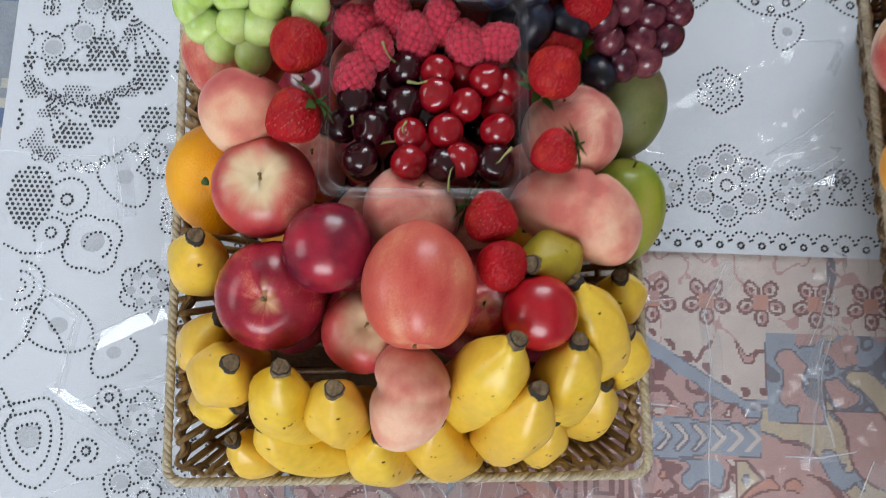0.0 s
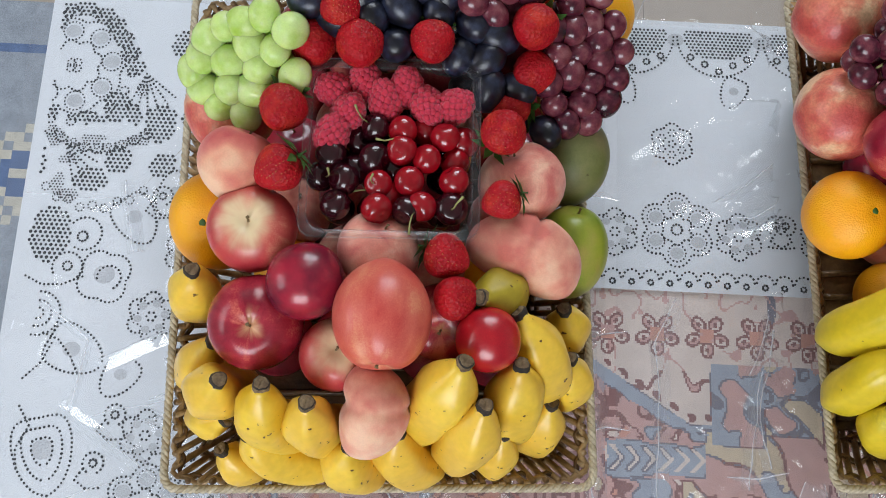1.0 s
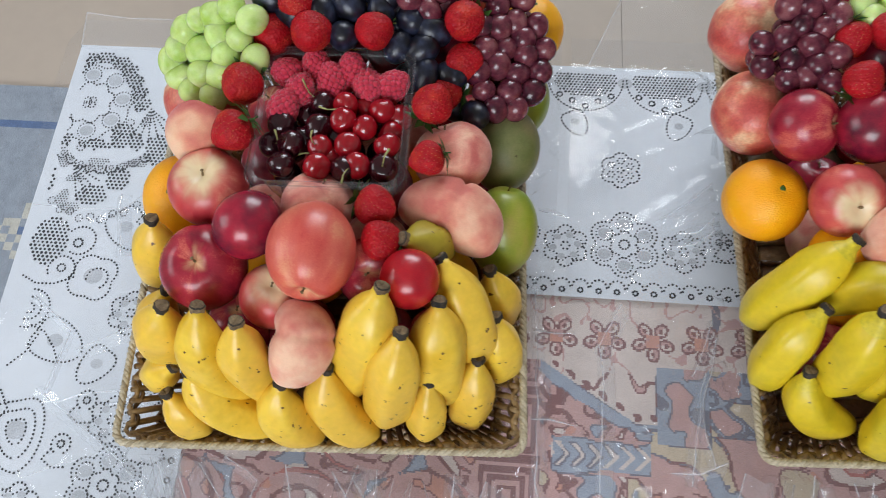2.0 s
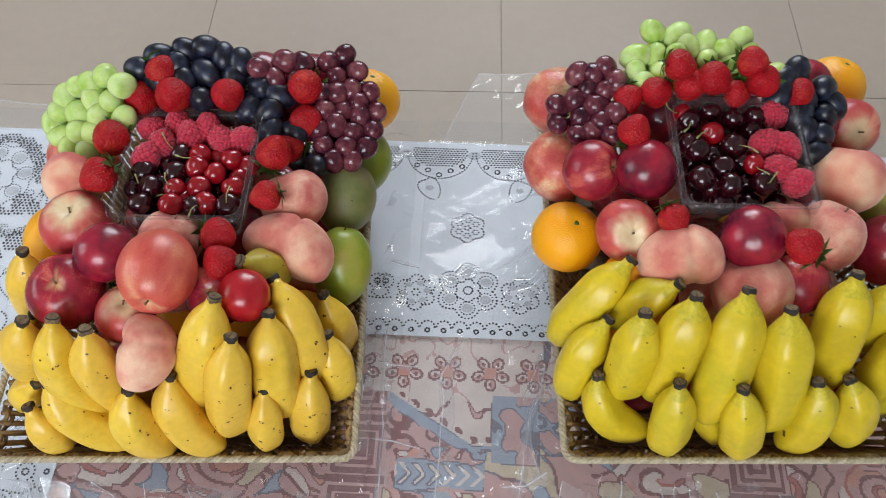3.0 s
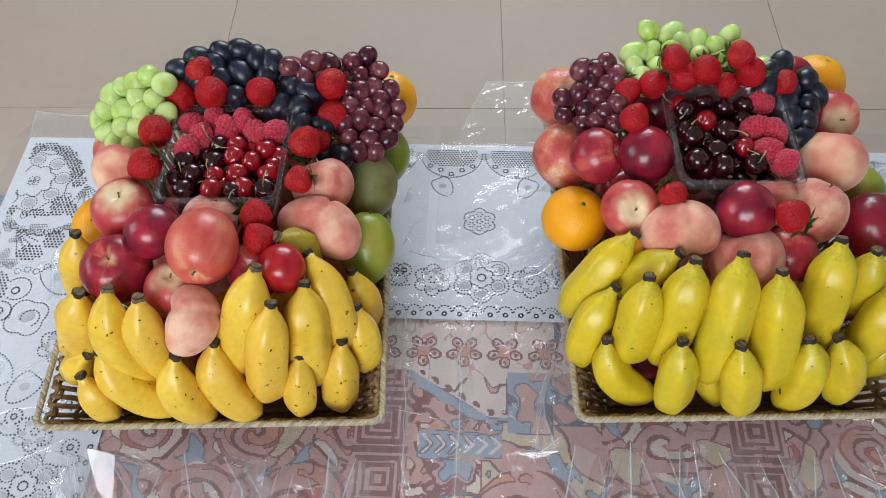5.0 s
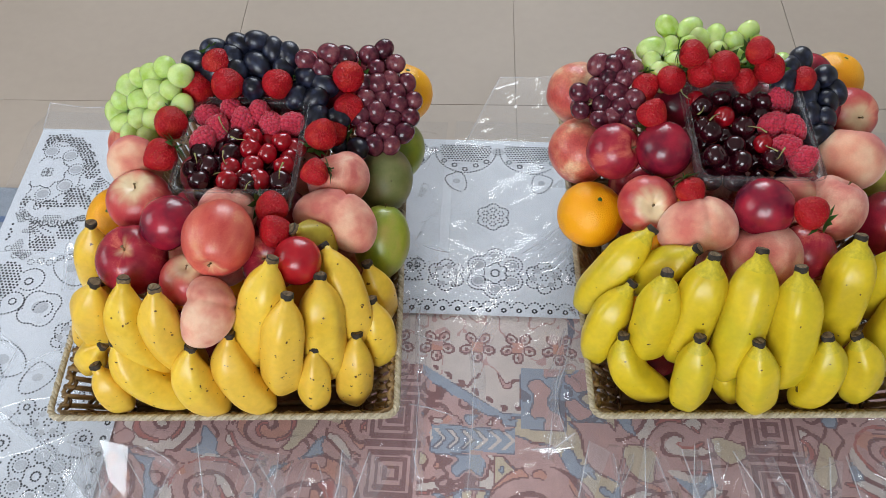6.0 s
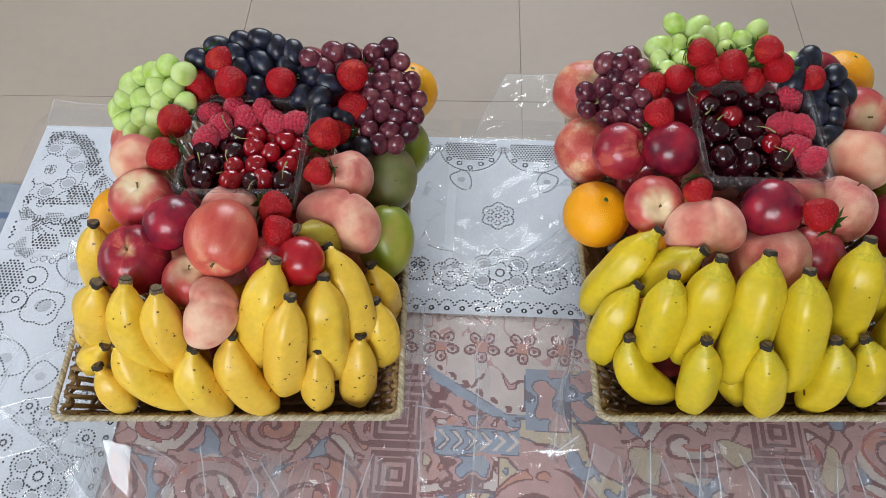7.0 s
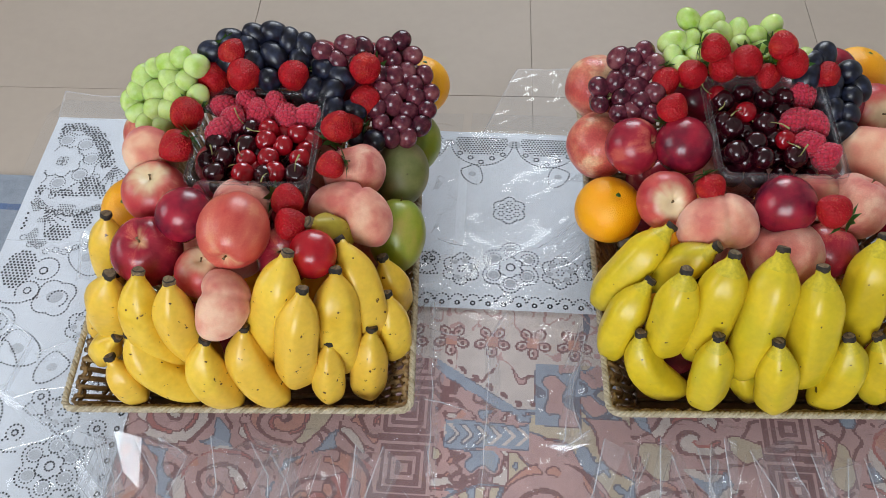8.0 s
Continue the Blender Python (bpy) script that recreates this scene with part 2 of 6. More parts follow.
WICKER = skin("dry_wicker", [(0.3, (0.13, 0.070, 0.026)), (0.55, (0.25, 0.148, 0.060)), (0.85, (0.42, 0.28, 0.13))], 30, rough=0.4, grain=0.25, grain_scale=300, bump=0.3,
              bump_scale=260, shift=0.3, distance=0.003, coat=0.2)
WICKER_DARK = skin("brown_wicker", [(0.3, (0.050, 0.023, 0.009)), (0.55, (0.115, 0.058, 0.021)), (0.8, (0.21, 0.12, 0.045))], 30, rough=0.34, grain=0.25, grain_scale=300, bump=0.3,
                   bump_scale=260, shift=0.3, distance=0.003, coat=0.3)
RIM = skin("pale_twisted_cord", [(0.3, (0.30, 0.24, 0.15)), (0.6, (0.44, 0.37, 0.25)), (0.8, (0.55, 0.48, 0.35))], 60, rough=0.6, grain=0.25, grain_scale=500, shift=0.3)
LACE = skin("white_lace_weave", [(0.3, (0.60, 0.635, 0.69)), (0.7, (0.66, 0.695, 0.75))], 9, rough=0.8, grain=0.10, grain_scale=900, bump=0.25, bump_scale=700, distance=0.001)
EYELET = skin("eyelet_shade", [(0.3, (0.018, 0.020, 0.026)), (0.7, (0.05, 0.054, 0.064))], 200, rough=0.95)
NET = skin("grey_net_weave", [(0.3, (0.45, 0.475, 0.515)), (0.7, (0.52, 0.545, 0.59))], 60, rough=0.9, grain=0.2, grain_scale=900)
TILE = skin("beige_polished_tile", [(0.3, (0.415, 0.348, 0.290)), (0.55, (0.435, 0.366, 0.307)), (0.8, (0.455, 0.384, 0.322))], 1.6, rough=0.5, spec=0.25, grain=0.02, grain_scale=40, detail=5, warp=1.2)
GROUT = skin("grey_grout", [(0.3, (0.36, 0.305, 0.255)), (0.7, (0.41, 0.35, 0.30))], 40, rough=0.9)
WOOD = skin("brown_table_wood", [(0.3, (0.14, 0.07, 0.03)), (0.7, (0.24, 0.13, 0.06))], 8, stretch=(1, 8, 8), rough=0.45, grain=0.2, grain_scale=80)
PAINT = skin("cream_wall_paint", [(0.3, (0.42, 0.408, 0.384)), (0.7, (0.46, 0.448, 0.424))], 3, rough=0.85, grain=0.03, grain_scale=200)
FRAME = skin("white_window_paint", [(0.3, (0.76, 0.76, 0.75)), (0.7, (0.82, 0.82, 0.81))], 6, rough=0.4)


def clear_sheet(name, rough, gloss, tint, haze):
    """Thin clear plastic: it lets light straight through, dulls it a little and shines by its angle."""
    m = bpy.data.materials.new(name)
    m.use_nodes = True
    nt = m.node_tree
    n, ln = nt.nodes, nt.links.new
    n.remove(n["Principled BSDF"])
    tr, gl, df, fr = (n.new("ShaderNode" + k) for k in ("BsdfTransparent", "BsdfGlossy", "BsdfDiffuse", "LayerWeight"))
    tr.inputs[0].default_value = (*tint, 1)
    gl.inputs["Roughness"].default_value = rough
    # bluish diffuse colour: a veil of reflected sky put into the film's haze
    df.inputs[0].default_value = (0.84, 0.88, 0.94, 1)
    fr.inputs[0].default_value = 0.5
    bright = ((gloss - 1) / (gloss + 1)) ** 2
    power, grow = n.new("ShaderNodeMath"), n.new("ShaderNodeMath")
    power.operation, grow.operation = "POWER", "MULTIPLY_ADD"
    power.inputs[1].default_value, grow.inputs[1].default_value, grow.inputs[2].default_value = 5.0, 1 - bright, bright
    ln(fr.outputs["Facing"], power.inputs[0])
    ln(power.outputs[0], grow.inputs[0])
    a, b = n.new("ShaderNodeMixShader"), n.new("ShaderNodeMixShader")
    a.inputs[0].default_value = haze
    ln(tr.outputs[0], a.inputs[1])
    ln(df.outputs[0], a.inputs[2])
    ln(grow.outputs[0], b.inputs[0])
    ln(a.outputs[0], b.inputs[1])
    ln(gl.outputs[0], b.inputs[2])
    ln(b.outputs[0], n["Material Output"].inputs[0])
    return m


CELLOPHANE = clear_sheet("clear_cellophane", 0.06, 1.44, (0.97, 0.973, 0.978), 0.03)
# Whitish haze in this material paints the glints on creases and film edges.
CREASE_GLINT = clear_sheet("crease_glint_haze", 0.16, 2.1, (0.99, 0.99, 0.99), 0.30)
CELLOPHANE_FOLD = clear_sheet("folded_cellophane", 0.07, 1.7, (0.98, 0.982, 0.985), 0.09)
PUNNET = clear_sheet("clear_punnet_plastic", 0.2, 1.35, (0.92, 0.925, 0.93), 0.02)

# ---- mesh helpers ----


def mesh_of(name, verts, faces, mats, smooth=True, index=None):
    me = bpy.data.meshes.new(name)
    me.from_pydata([tuple(v) for v in verts], [], [tuple(f) for f in faces])
    for m in mats if isinstance(mats, (list, tuple)) else [mats]:
        me.materials.append(m)
    me.polygons.foreach_set("use_smooth", [smooth] * len(me.polygons))
    if index is not None:
        me.polygons.foreach_set("material_index", index)
    me.update()
    return me


def part(name, me, parent, label="", m=None):
    ob = new(name, me)
    ob.parent = parent
    if m is not None:
        ob.matrix_basis = m
    if label:
        ob["label"] = label
    return ob


def box(verts, faces, x0, x1, y0, y1, z0, z1, bev=0.0):
    """Adds a box with chamfered upright and top edges."""
    k = len(verts)
    b = min(bev, (x1 - x0) * 0.4, (y1 - y0) * 0.4, (z1 - z0) * 0.4)
    ring = lambda i, z: [(x0 + i, y0 + i, z), (x1 - i, y0 + i, z), (x1 - i, y1 - i, z), (x0 + i, y1 - i, z)]
    if b > 0:
        for i, z in ((b, z0), (0, z0 + b), (0, z1 - b), (b, z1)):
            verts += ring(i, z)
        rows = 4
    else:
        verts += ring(0, z0) + ring(0, z1)
        rows = 2
    faces.append((k + 3, k + 2, k + 1, k))
    for r in range(rows - 1):
        for i in range(4):
            j = (i + 1) % 4
            faces.append((k + r * 4 + i, k + r * 4 + j, k + r * 4 + 4 + j, k + r * 4 + 4 + i))
    e = k + (rows - 1) * 4
    faces.append((e, e + 1, e + 2, e + 3))


def box_mesh(name, dims, mat, bev=0.004):
    v, f = [], []
    box(v, f, *dims, bev)
    return mesh_of(name, v, f, mat, smooth=False)


def sweep(points, radii, sides, closed=False, wobble=None, up=Vector((0, 0, 1))):
    """Verts and faces of a tube along the points; wobble(i, a) scales the radius."""
    v, f, n = [], [], len(points)
    pts = [Vector(p) for p in points]
    for i, p in enumerate(pts):
        if closed:
            d = pts[(i + 1) % n] - pts[i - 1]
        else:
            d = pts[min(i + 1, n - 1)] - pts[max(i - 1, 0)]
        d.normalize()
        u = up if abs(d.dot(up)) < 0.95 else Vector((1, 0, 0))
        s = d.cross(u).normalized()
        t = s.cross(d)
        for j in range(sides):
            a = 2 * math.pi * j / sides
            r = radii[i] * (wobble(i, a) if wobble else 1)
            v.append(p + (s * math.cos(a) + t * math.sin(a)) * r)
    for i in range(n if closed else n - 1):
        k = (i + 1) % n
        for j in range(sides):
            l = (j + 1) % sides
            f.append((i * sides + j, i * sides + l, k * sides + l, k * sides + j))
    if not closed:
        f.append(tuple(range(sides - 1, -1, -1)))
        f.append(tuple((n - 1) * sides + j for j in range(sides)))
    return v, f


def round_fruit(name, mat, cavity=0.3, cavity_width=0.4, suture=0.0, tall=1.0, tip=0.0, lobes=0, lobe=0.0, nu=36, nv=26):
    """A fruit of radius 1, its stalk at +z: hollow at the stalk, furrow down one side, pointed or dimpled foot."""
    v, f = [], []
    for i in range(nv + 1):
        th = math.pi * i / nv
        for j in range(nu):
            ph = 2 * math.pi * j / nu
            r = 1.0
            r -= cavity * math.exp(-(th / cavity_width) ** 2)
            r += tip * math.exp(-((math.pi - th) / 0.35) ** 2)
            if suture:
                dp = math.atan2(math.sin(ph), math.cos(ph))
                r -= suture * math.exp(-(dp / 0.16) ** 2) * max(0.0, math.sin(th)) ** 0.6 * (0.6 + 0.4 * math.cos(th))
            if lobes:
                r += lobe * math.cos(lobes * ph) * math.sin(th)
            r += 0.012 * math.sin(3 * ph + 1) * math.sin(2 * th)
            v.append((r * math.sin(th) * math.cos(ph), r * math.sin(th) * math.sin(ph), r * math.cos(th) * tall))
    for i in range(nv):
        for j in range(nu):
            k = (j + 1) % nu
            f.append((i * nu + j, (i + 1) * nu + j, (i + 1) * nu + k, i * nu + k))
    return mesh_of(name, v, f, mat)


# ---- the room ----
FLOOR = -0.36


def room():
    v, f = [], []
    x0, x1, y0, y1, h = -2.6, 2.7, -2.3, 2.9, 2.3
    floor = tagged(new("floor", box_mesh("floor_bed", (x0, x1, y0, y1, FLOOR - 0.1, FLOOR - 0.003), GROUT, 0)),
                   "beige polished tiled floor with thin dark joints", "floor", kind="structure")
    # ceiling and walls stay out of view; they close the room and bounce light
    tagged(new("ceiling", box_mesh("ceiling", (x0 - 0.2, x1 + 0.2, y0 - 0.2, y1 + 0.2, h, h + 0.12), PAINT, 0)), "plain cream painted ceiling of the room", "ceiling", kind="structure")

    def wall(name, dims_list, label):
        v, f = [], []
        for d in dims_list:
            box(v, f, *d)
        tagged(new(name, mesh_of(name, v, f, PAINT, smooth=False)), label, "wall", kind="structure")

    z0 = FLOOR - 0.1
    wall("wall_east", [(x1, x1 + 0.2, y0 - 0.2, y1 + 0.2, z0, h)], "plain cream painted room wall")
    wall("wall_north", [(x0, -0.5, y1, y1 + 0.2, z0, h), (1.2, x1, y1, y1 + 0.2, z0, h), (-0.5, 1.2, y1, y1 + 0.2, z0, 1.1)], "white painted wall with a wide window")
    wall("wall_west", [(x0 - 0.2, x0, y0 - 0.2, -0.75, z0, h), (x0 - 0.2, x0, 0.95, y1 + 0.2, z0, h), (x0 - 0.2, x0, -0.75, 0.95, z0, 0.9)], "unseen white painted wall with an added side window")
    wall("wall_south", [(x0, -1.15, y0 - 0.2, y0, z0, h), (0.55, x1, y0 - 0.2, y0, z0, h), (-1.15, 0.55, y0 - 0.2, y0, z0, 0.9)], "unseen white painted wall with an added window")
    # unseen window frames, added round the area lamps
    for k, (cx, cy, w, a, b, rz) in enumerate([(0.35, y1 + 0.05, 1.7, 1.1, h, 0), (x0 - 0.05, 0.1, 1.7, 0.9, h, 90), (-0.3, y0 - 0.05, 1.7, 0.9, h, 180)]):
        win = tagged(new("window_%d" % (k + 1)), "unseen white framed window added for soft daylight", "window", kind="structure")
        win.matrix_basis = pose(cx, cy, 0, 0, 0, rz)
        v, f = [], []
        for d in [(-w / 2, -w / 2 + 0.05), (w / 2 - 0.05, w / 2), (-0.025, 0.025)]:
            box(v, f, d[0], d[1], 0.02, 0.07, a, b, 0.004)
        for d in [(a, a + 0.05), (b - 0.05, b)]:
            box(v, f, -w / 2 + 0.05, -0.025, 0.022, 0.068, d[0], d[1], 0.004)
            box(v, f, 0.025, w / 2 - 0.05, 0.022, 0.068, d[0], d[1], 0.004)
        part("window_frame", mesh_of("window_frame", v, f, FRAME, smooth=False), win)
    return floor


def floor_tiles(floor):
    size, gap = 0.612, 0.0011
    me = box_mesh("tile", (gap / 2, size - gap / 2, gap / 2, size - gap / 2, -0.009, 0), TILE, 0.0005)
    turn = pose(0.306, 1.07, FLOOR, 0, 0, 1.2)
    for i in range(-5, 4):
        for j in range(-6, 3):
            m = turn @ pose(i * size, j * size, 0)
            c = m @ Vector((size / 2, size / 2, 0))
            if -2.65 < c.x < 2.75 and -2.35 < c.y < 2.95:
                part("tile", me, floor, m=m)


FLOOR_OB = room()

# blue patterned rug on the floor beside the table
def rug():
    cell = 0.014
    cols = [skin("rug_" + n, [(0.3, tuple(c * 0.8 for c in col)), (0.7, col)], 60, rough=0.95, grain=0.3, grain_scale=700, bump=0.4, bump_scale=600, distance=0.002) for n, col in (
        ("grey_blue", (0.30, 0.34, 0.40)), ("cream", (0.55, 0.53, 0.47)), ("navy", (0.02, 0.03, 0.09)), ("mid_blue", (0.12, 0.18, 0.33)))]
    x0, y0, nx, ny = -1.9, -1.48, 105, 163
    v = [(x0 + i * cell, y0 + j * cell, FLOOR + 0.009 + 0.0012 * noise.noise((i * 0.6, j * 0.6, 0))) for j in range(ny + 1) for i in range(nx + 1)]
    f, idx = [], []
    for j in range(ny):
        for i in range(nx):
            a = j * (nx + 1) + i
            f.append((a, a + 1, a + nx + 2, a + nx + 1))
            px, py = (i % 28) - 14, (j % 22) - 11
            d = abs(px) * 0.8 + abs(py)
            k = 2 if d < 3 else 1 if d < 5 else 3 if d < 7 else 1 if (d < 10 and (i + j) % 3) else 0
            if ny - j < 12:
                k = 0 if (ny - j) % 6 else 3
            idx.append(k)
    n0 = len(v)
    edge = [(x0, y0), (x0 + nx * cell, y0), (x0 + nx * cell, y0 + ny * cell), (x0, y0 + ny * cell)]
    v += [(x, y, FLOOR + 0.0085) for x, y in edge] + [(x, y, FLOOR) for x, y in edge]
    for i in range(4):
        j = (i + 1) % 4
        f.append((n0 + i, n0 + 4 + i, n0 + 4 + j, n0 + j))
        idx.append(0)
    tagged(new("rug", mesh_of("rug", v, f, cols, index=idx)), "blue and cream patterned woven rug on the tiled floor", "rug")


rug()


def ceiling_lamp():
    t = tagged(new("ceiling_light"), "white framed rectangular ceiling light above the table", "lamp")
    t.matrix_basis = pose(0.28, 1.9, 2.3)
    v, f = [], []
    for d in ((-0.26, 0.26, -0.19, -0.155), (-0.26, 0.26, 0.155, 0.19), (-0.26, -0.225, -0.155, 0.155), (0.225, 0.26, -0.155, 0.155)):
        box(v, f, *d, -0.07, 0, 0.004)
    part("frame", mesh_of("lamp_frame", v, f, FRAME, smooth=False), t)


ceiling_lamp()

# ---- the table and its cloths ----
TX0, TX1, TY0, TY1 = -0.408, 1.02, -0.07, 0.630


def table():
    t = tagged(new("coffee_table"), "low brown wooden table hidden under cloths", "table")
    t.matrix_basis = pose(0, 0, FLOOR)
    h = -FLOOR
    part("tabletop", box_mesh("tabletop", (TX0 + 0.008, TX1 - 0.008, TY0 + 0.008, TY1 - 0.008, h - 0.035, h - 0.006), WOOD), t)
    leg = box_mesh("leg", (-0.025, 0.025, -0.025, 0.025, 0, h - 0.035), WOOD)
    for x in (TX0 + 0.07, TX1 - 0.07):
        for y in (TY0 + 0.07, TY1 - 0.07):
            part("leg", leg, t, m=pose(x, y, 0))


table()
TAP = [skin("tapestry_" + n, [(0.3, tuple(c * 0.86 for c in col)), (0.7, col)], 45, rough=0.92, grain=0.22, grain_scale=1100, bump=0.4, bump_scale=900, distance=0.0015) for n, col in (
    ("rose", (0.545, 0.350, 0.335)), ("pale", (0.66, 0.570, 0.535)), ("maroon", (0.270, 0.148, 0.150)), ("red", (0.475, 0.195, 0.180)), ("blue", (0.345, 0.385, 0.470)),
    ("sand", (0.580, 0.480, 0.365)), ("navy", (0.215, 0.21, 0.255)), ("coral", (0.585, 0.310, 0.255)))]


def tapestry_colour(x, y):
    """Colour index of the woven motif at a place on the cloth."""
    ROSE, PALE, MAROON, RED, BLUE, SAND, NAVY, CORAL = range(8)
    x, y = math.floor(x / 0.0017) * 0.0017, math.floor(y / 0.0017) * 0.0017
    n1 = noise.noise((x * 20, y * 20, 3.1))
    n2 = noise.noise((x * 46, y * 46, 7.7))
    n3 = noise.noise((x * 85, y * 85, 1.7))
    if y > 0.262:                                    # border of flowers
        u = (x - 0.239 + 0.0248) % 0.0496 - 0.0248
        w = y - 0.290
        if max(abs(u), abs(w)) < 0.0068:
            return CORAL if n3 > -0.3 else ROSE
        for k in range(5):                           # five petals, each with a dark outline and a dark heart
            a = radians(54 + k * 72)
            along, across = u * math.cos(a) + w * math.sin(a) - 0.0140, w * math.cos(a) - u * math.sin(a)
            d = math.hypot(along * 0.9, across * 1.15)
            if d < 0.0080:
                return MAROON if d > 0.0052 or d < 0.0024 else ROSE if across > 0 else PALE
        if abs(n2) < 0.05 and abs(w) > 0.014:
            return ROSE
        if 0.35 < x < 0.42 and n1 > 0:
            return NAVY
        return PALE if n3 > -0.45 else ROSE
    # broad bands and medallions
    if 0.175 < x < 0.292 and y > 0.200:
        line = 0.250 - (x - 0.195) * 0.62
        if y > max(line, 0.203):                     # pale panel with a row of small clovers along its slanting foot
            low = y - max(line, 0.203)
            if low < 0.014 and math.hypot(x % 0.0165 - 0.008, low - 0.007) < 0.0038:
                return MAROON
            return ROSE if abs(n2) < 0.045 and y > 0.235 else PALE
        return BLUE if line - y < 0.014 + 0.004 * n2 else MAROON if abs(n2 - 0.1) < 0.09 else ROSE
    if 0.292 < x < 0.345 and y > 0.185:
        return NAVY if n2 > 0.22 else BLUE if n1 + n2 * 0.6 > -0.25 else ROSE
    cx = (x - 0.44) % 0.25 - 0.125
    cy = y - 0.085
    r = math.hypot(cx, cy * 1.1)
    a = math.atan2(cy, cx)
    spiral = (r * 70 - a * 0.9) % 3.0
    maze_x = (x - 0.545) % 0.43
    if maze_x < 0.062:                              # stepped key pattern
        mx, my = abs(maze_x - 0.031), abs((y - 0.02) % 0.07 - 0.035)
        return MAROON if int(max(mx, my) / 0.0045) % 2 else ROSE
    if r < 0.062:
        return MAROON if spiral < 0.35 else (ROSE if n1 > -0.1 else RED) if spiral < 1.7 else CORAL if n2 > 0.15 else ROSE
    fern = math.sin((x * 1.4 + y) * 150) * 0.5 + math.sin((x - y * 1.7) * 95 + n1 * 5) * 0.5
    if 0.19 < x < 0.40:
        if x < 0.285 and 0.150 < y < 0.188:         # blue feather
            w = abs(y - 0.169) / 0.019
            return PALE if (x * 90 + w * 1.6) % 1.4 < 0.5 and w < 0.6 else BLUE if w + 0.3 * n2 < 0.85 else ROSE
        if x > 0.262 and 0.105 < y < 0.197:         # sand scrolls with combs
            w = math.sin((x - 0.26) * 62 + y * 55 + 2 * n1)
            return (BLUE if n2 > 0.30 or (n3 > 0.35 and n1 > 0) else SAND) if w > -0.15 else NAVY if w > -0.3 else ROSE
        q = math.hypot(x - 0.250, (y - 0.036) * 1.1) + 0.008 * n1
        if q < 0.085:                               # sand-coloured leaf medallion
            leaf = math.sin(math.atan2(y - 0.046, x - 0.250) * 11 + q * 60)
            return NAVY if abs(q - 0.083) < 0.002 else BLUE if leaf > 0.72 and q > 0.03 else ROSE if leaf < -0.9 else SAND
        curl = math.sin((x - 0.2) * 70 + 5 * n1) + math.sin(y * 95 + 4 * n2)
        if abs(curl) < 0.12:
            return MAROON if x < 0.28 else NAVY
        if x > 0.29:
            return SAND if curl > 0.4 else BLUE if curl > -0.7 else ROSE
        return BLUE if curl > 0.9 else ROSE if curl > 0 else PALE if n2 > 0.1 else CORAL if n3 > 0.3 else ROSE
    # scrolls on a staggered grid, each a single arm with a thin dark outline
    best = None
    for row in (-1, 0, 1, 2, 3):
        sy = 0.012 + row * 0.082
        sx = round((x - 0.06 * (row % 2)) / 0.118) * 0.118 + 0.06 * (row % 2)
        d = math.hypot(x - sx, (y - sy) * 1.15)
        if best is None or d < best[0]:
            best = (d, math.atan2(y - sy, x - sx), 1 if (row + round(sx / 0.118)) % 2 else -1)
    d, turn, hand = best
    arm = (d / 0.036 + hand * turn / 6.283 + 0.42 * n1 + 0.1 * n2) % 1.0
    if d > 0.046 + 0.022 * n1 + 0.008 * n2:
        return BLUE if n1 > 0.15 else SAND if n1 < -0.3 else MAROON if abs(n2) < 0.05 else ROSE
    if arm < 0.10:
        return MAROON
    if arm < 0.52:
        return ROSE if n1 > -0.2 else CORAL
    return RED if arm < 0.66 and n2 > -0.2 else PALE if n1 + 0.4 * n2 > -0.05 else ROSE

def tapestry():
    cell = 0.0017
    x0, x1, y0, y1 = -0.2, 0.80, TY0 + 0.004, 0.35
    nx, ny = int((x1 - x0) / cell), int((y1 - y0) / cell)
    v = [(x0 + i * cell, y0 + j * cell, -0.002 + 0.0007 * noise.noise((i * 0.03, j * 0.03, 5))) for j in range(ny + 1) for i in range(nx + 1)]
    f, idx = [], []
    grid = [[tapestry_colour(x0 + i * cell, y0 + j * cell) for i in range(nx + 1)] for j in range(ny + 1)]
    for j in range(ny):
        for i in range(nx):
            a = j * (nx + 1) + i
            f.append((a, a + 1, a + nx + 2, a + nx + 1))
            c = grid[j][i]
            if (c != grid[j][i + 1] or c != grid[j + 1][i]) and noise.noise((i * 0.04, j * 0.04, 9)) > -0.25 and y0 + j * cell < 0.255:
                c = 6 if 4 in (c, grid[j][i + 1], grid[j + 1][i]) else 2     # dark outline between two colours
            idx.append(c)
    k = len(v)
    v += [(x0, y0, -0.006), (x0 + nx * cell, y0, -0.006), (x0 + nx * cell, y0 + ny * cell, -0.006), (x0, y0 + ny * cell, -0.006)]
    c = [0, nx, ny * (nx + 1) + nx, ny * (nx + 1)]
    for a in range(4):
        b = (a + 1) % 4
        f.append((c[a], k + a, k + b, c[b]))
        idx.append(0)
    tagged(new("tapestry_runner", mesh_of("tapestry_runner", v, f, TAP, smooth=False, index=idx)), "faded rose and blue woven tapestry cloth on the table", "tablecloth")


tapestry()

HOLES = []          # (x, y, radius) of the eyelets of the lace


def dots_path(pts, gap=0.0043, r=0.00145):
    """Eyelets at even steps along a line of points."""
    left = 0.0
    for (ax, ay), (bx, by) in zip(pts, pts[1:]):
        d = math.hypot(bx - ax, by - ay)
        s = left
        while s < d:
            HOLES.append((ax + (bx - ax) * s / d, ay + (by - ay) * s / d, r))
            s += gap
        left = s - d


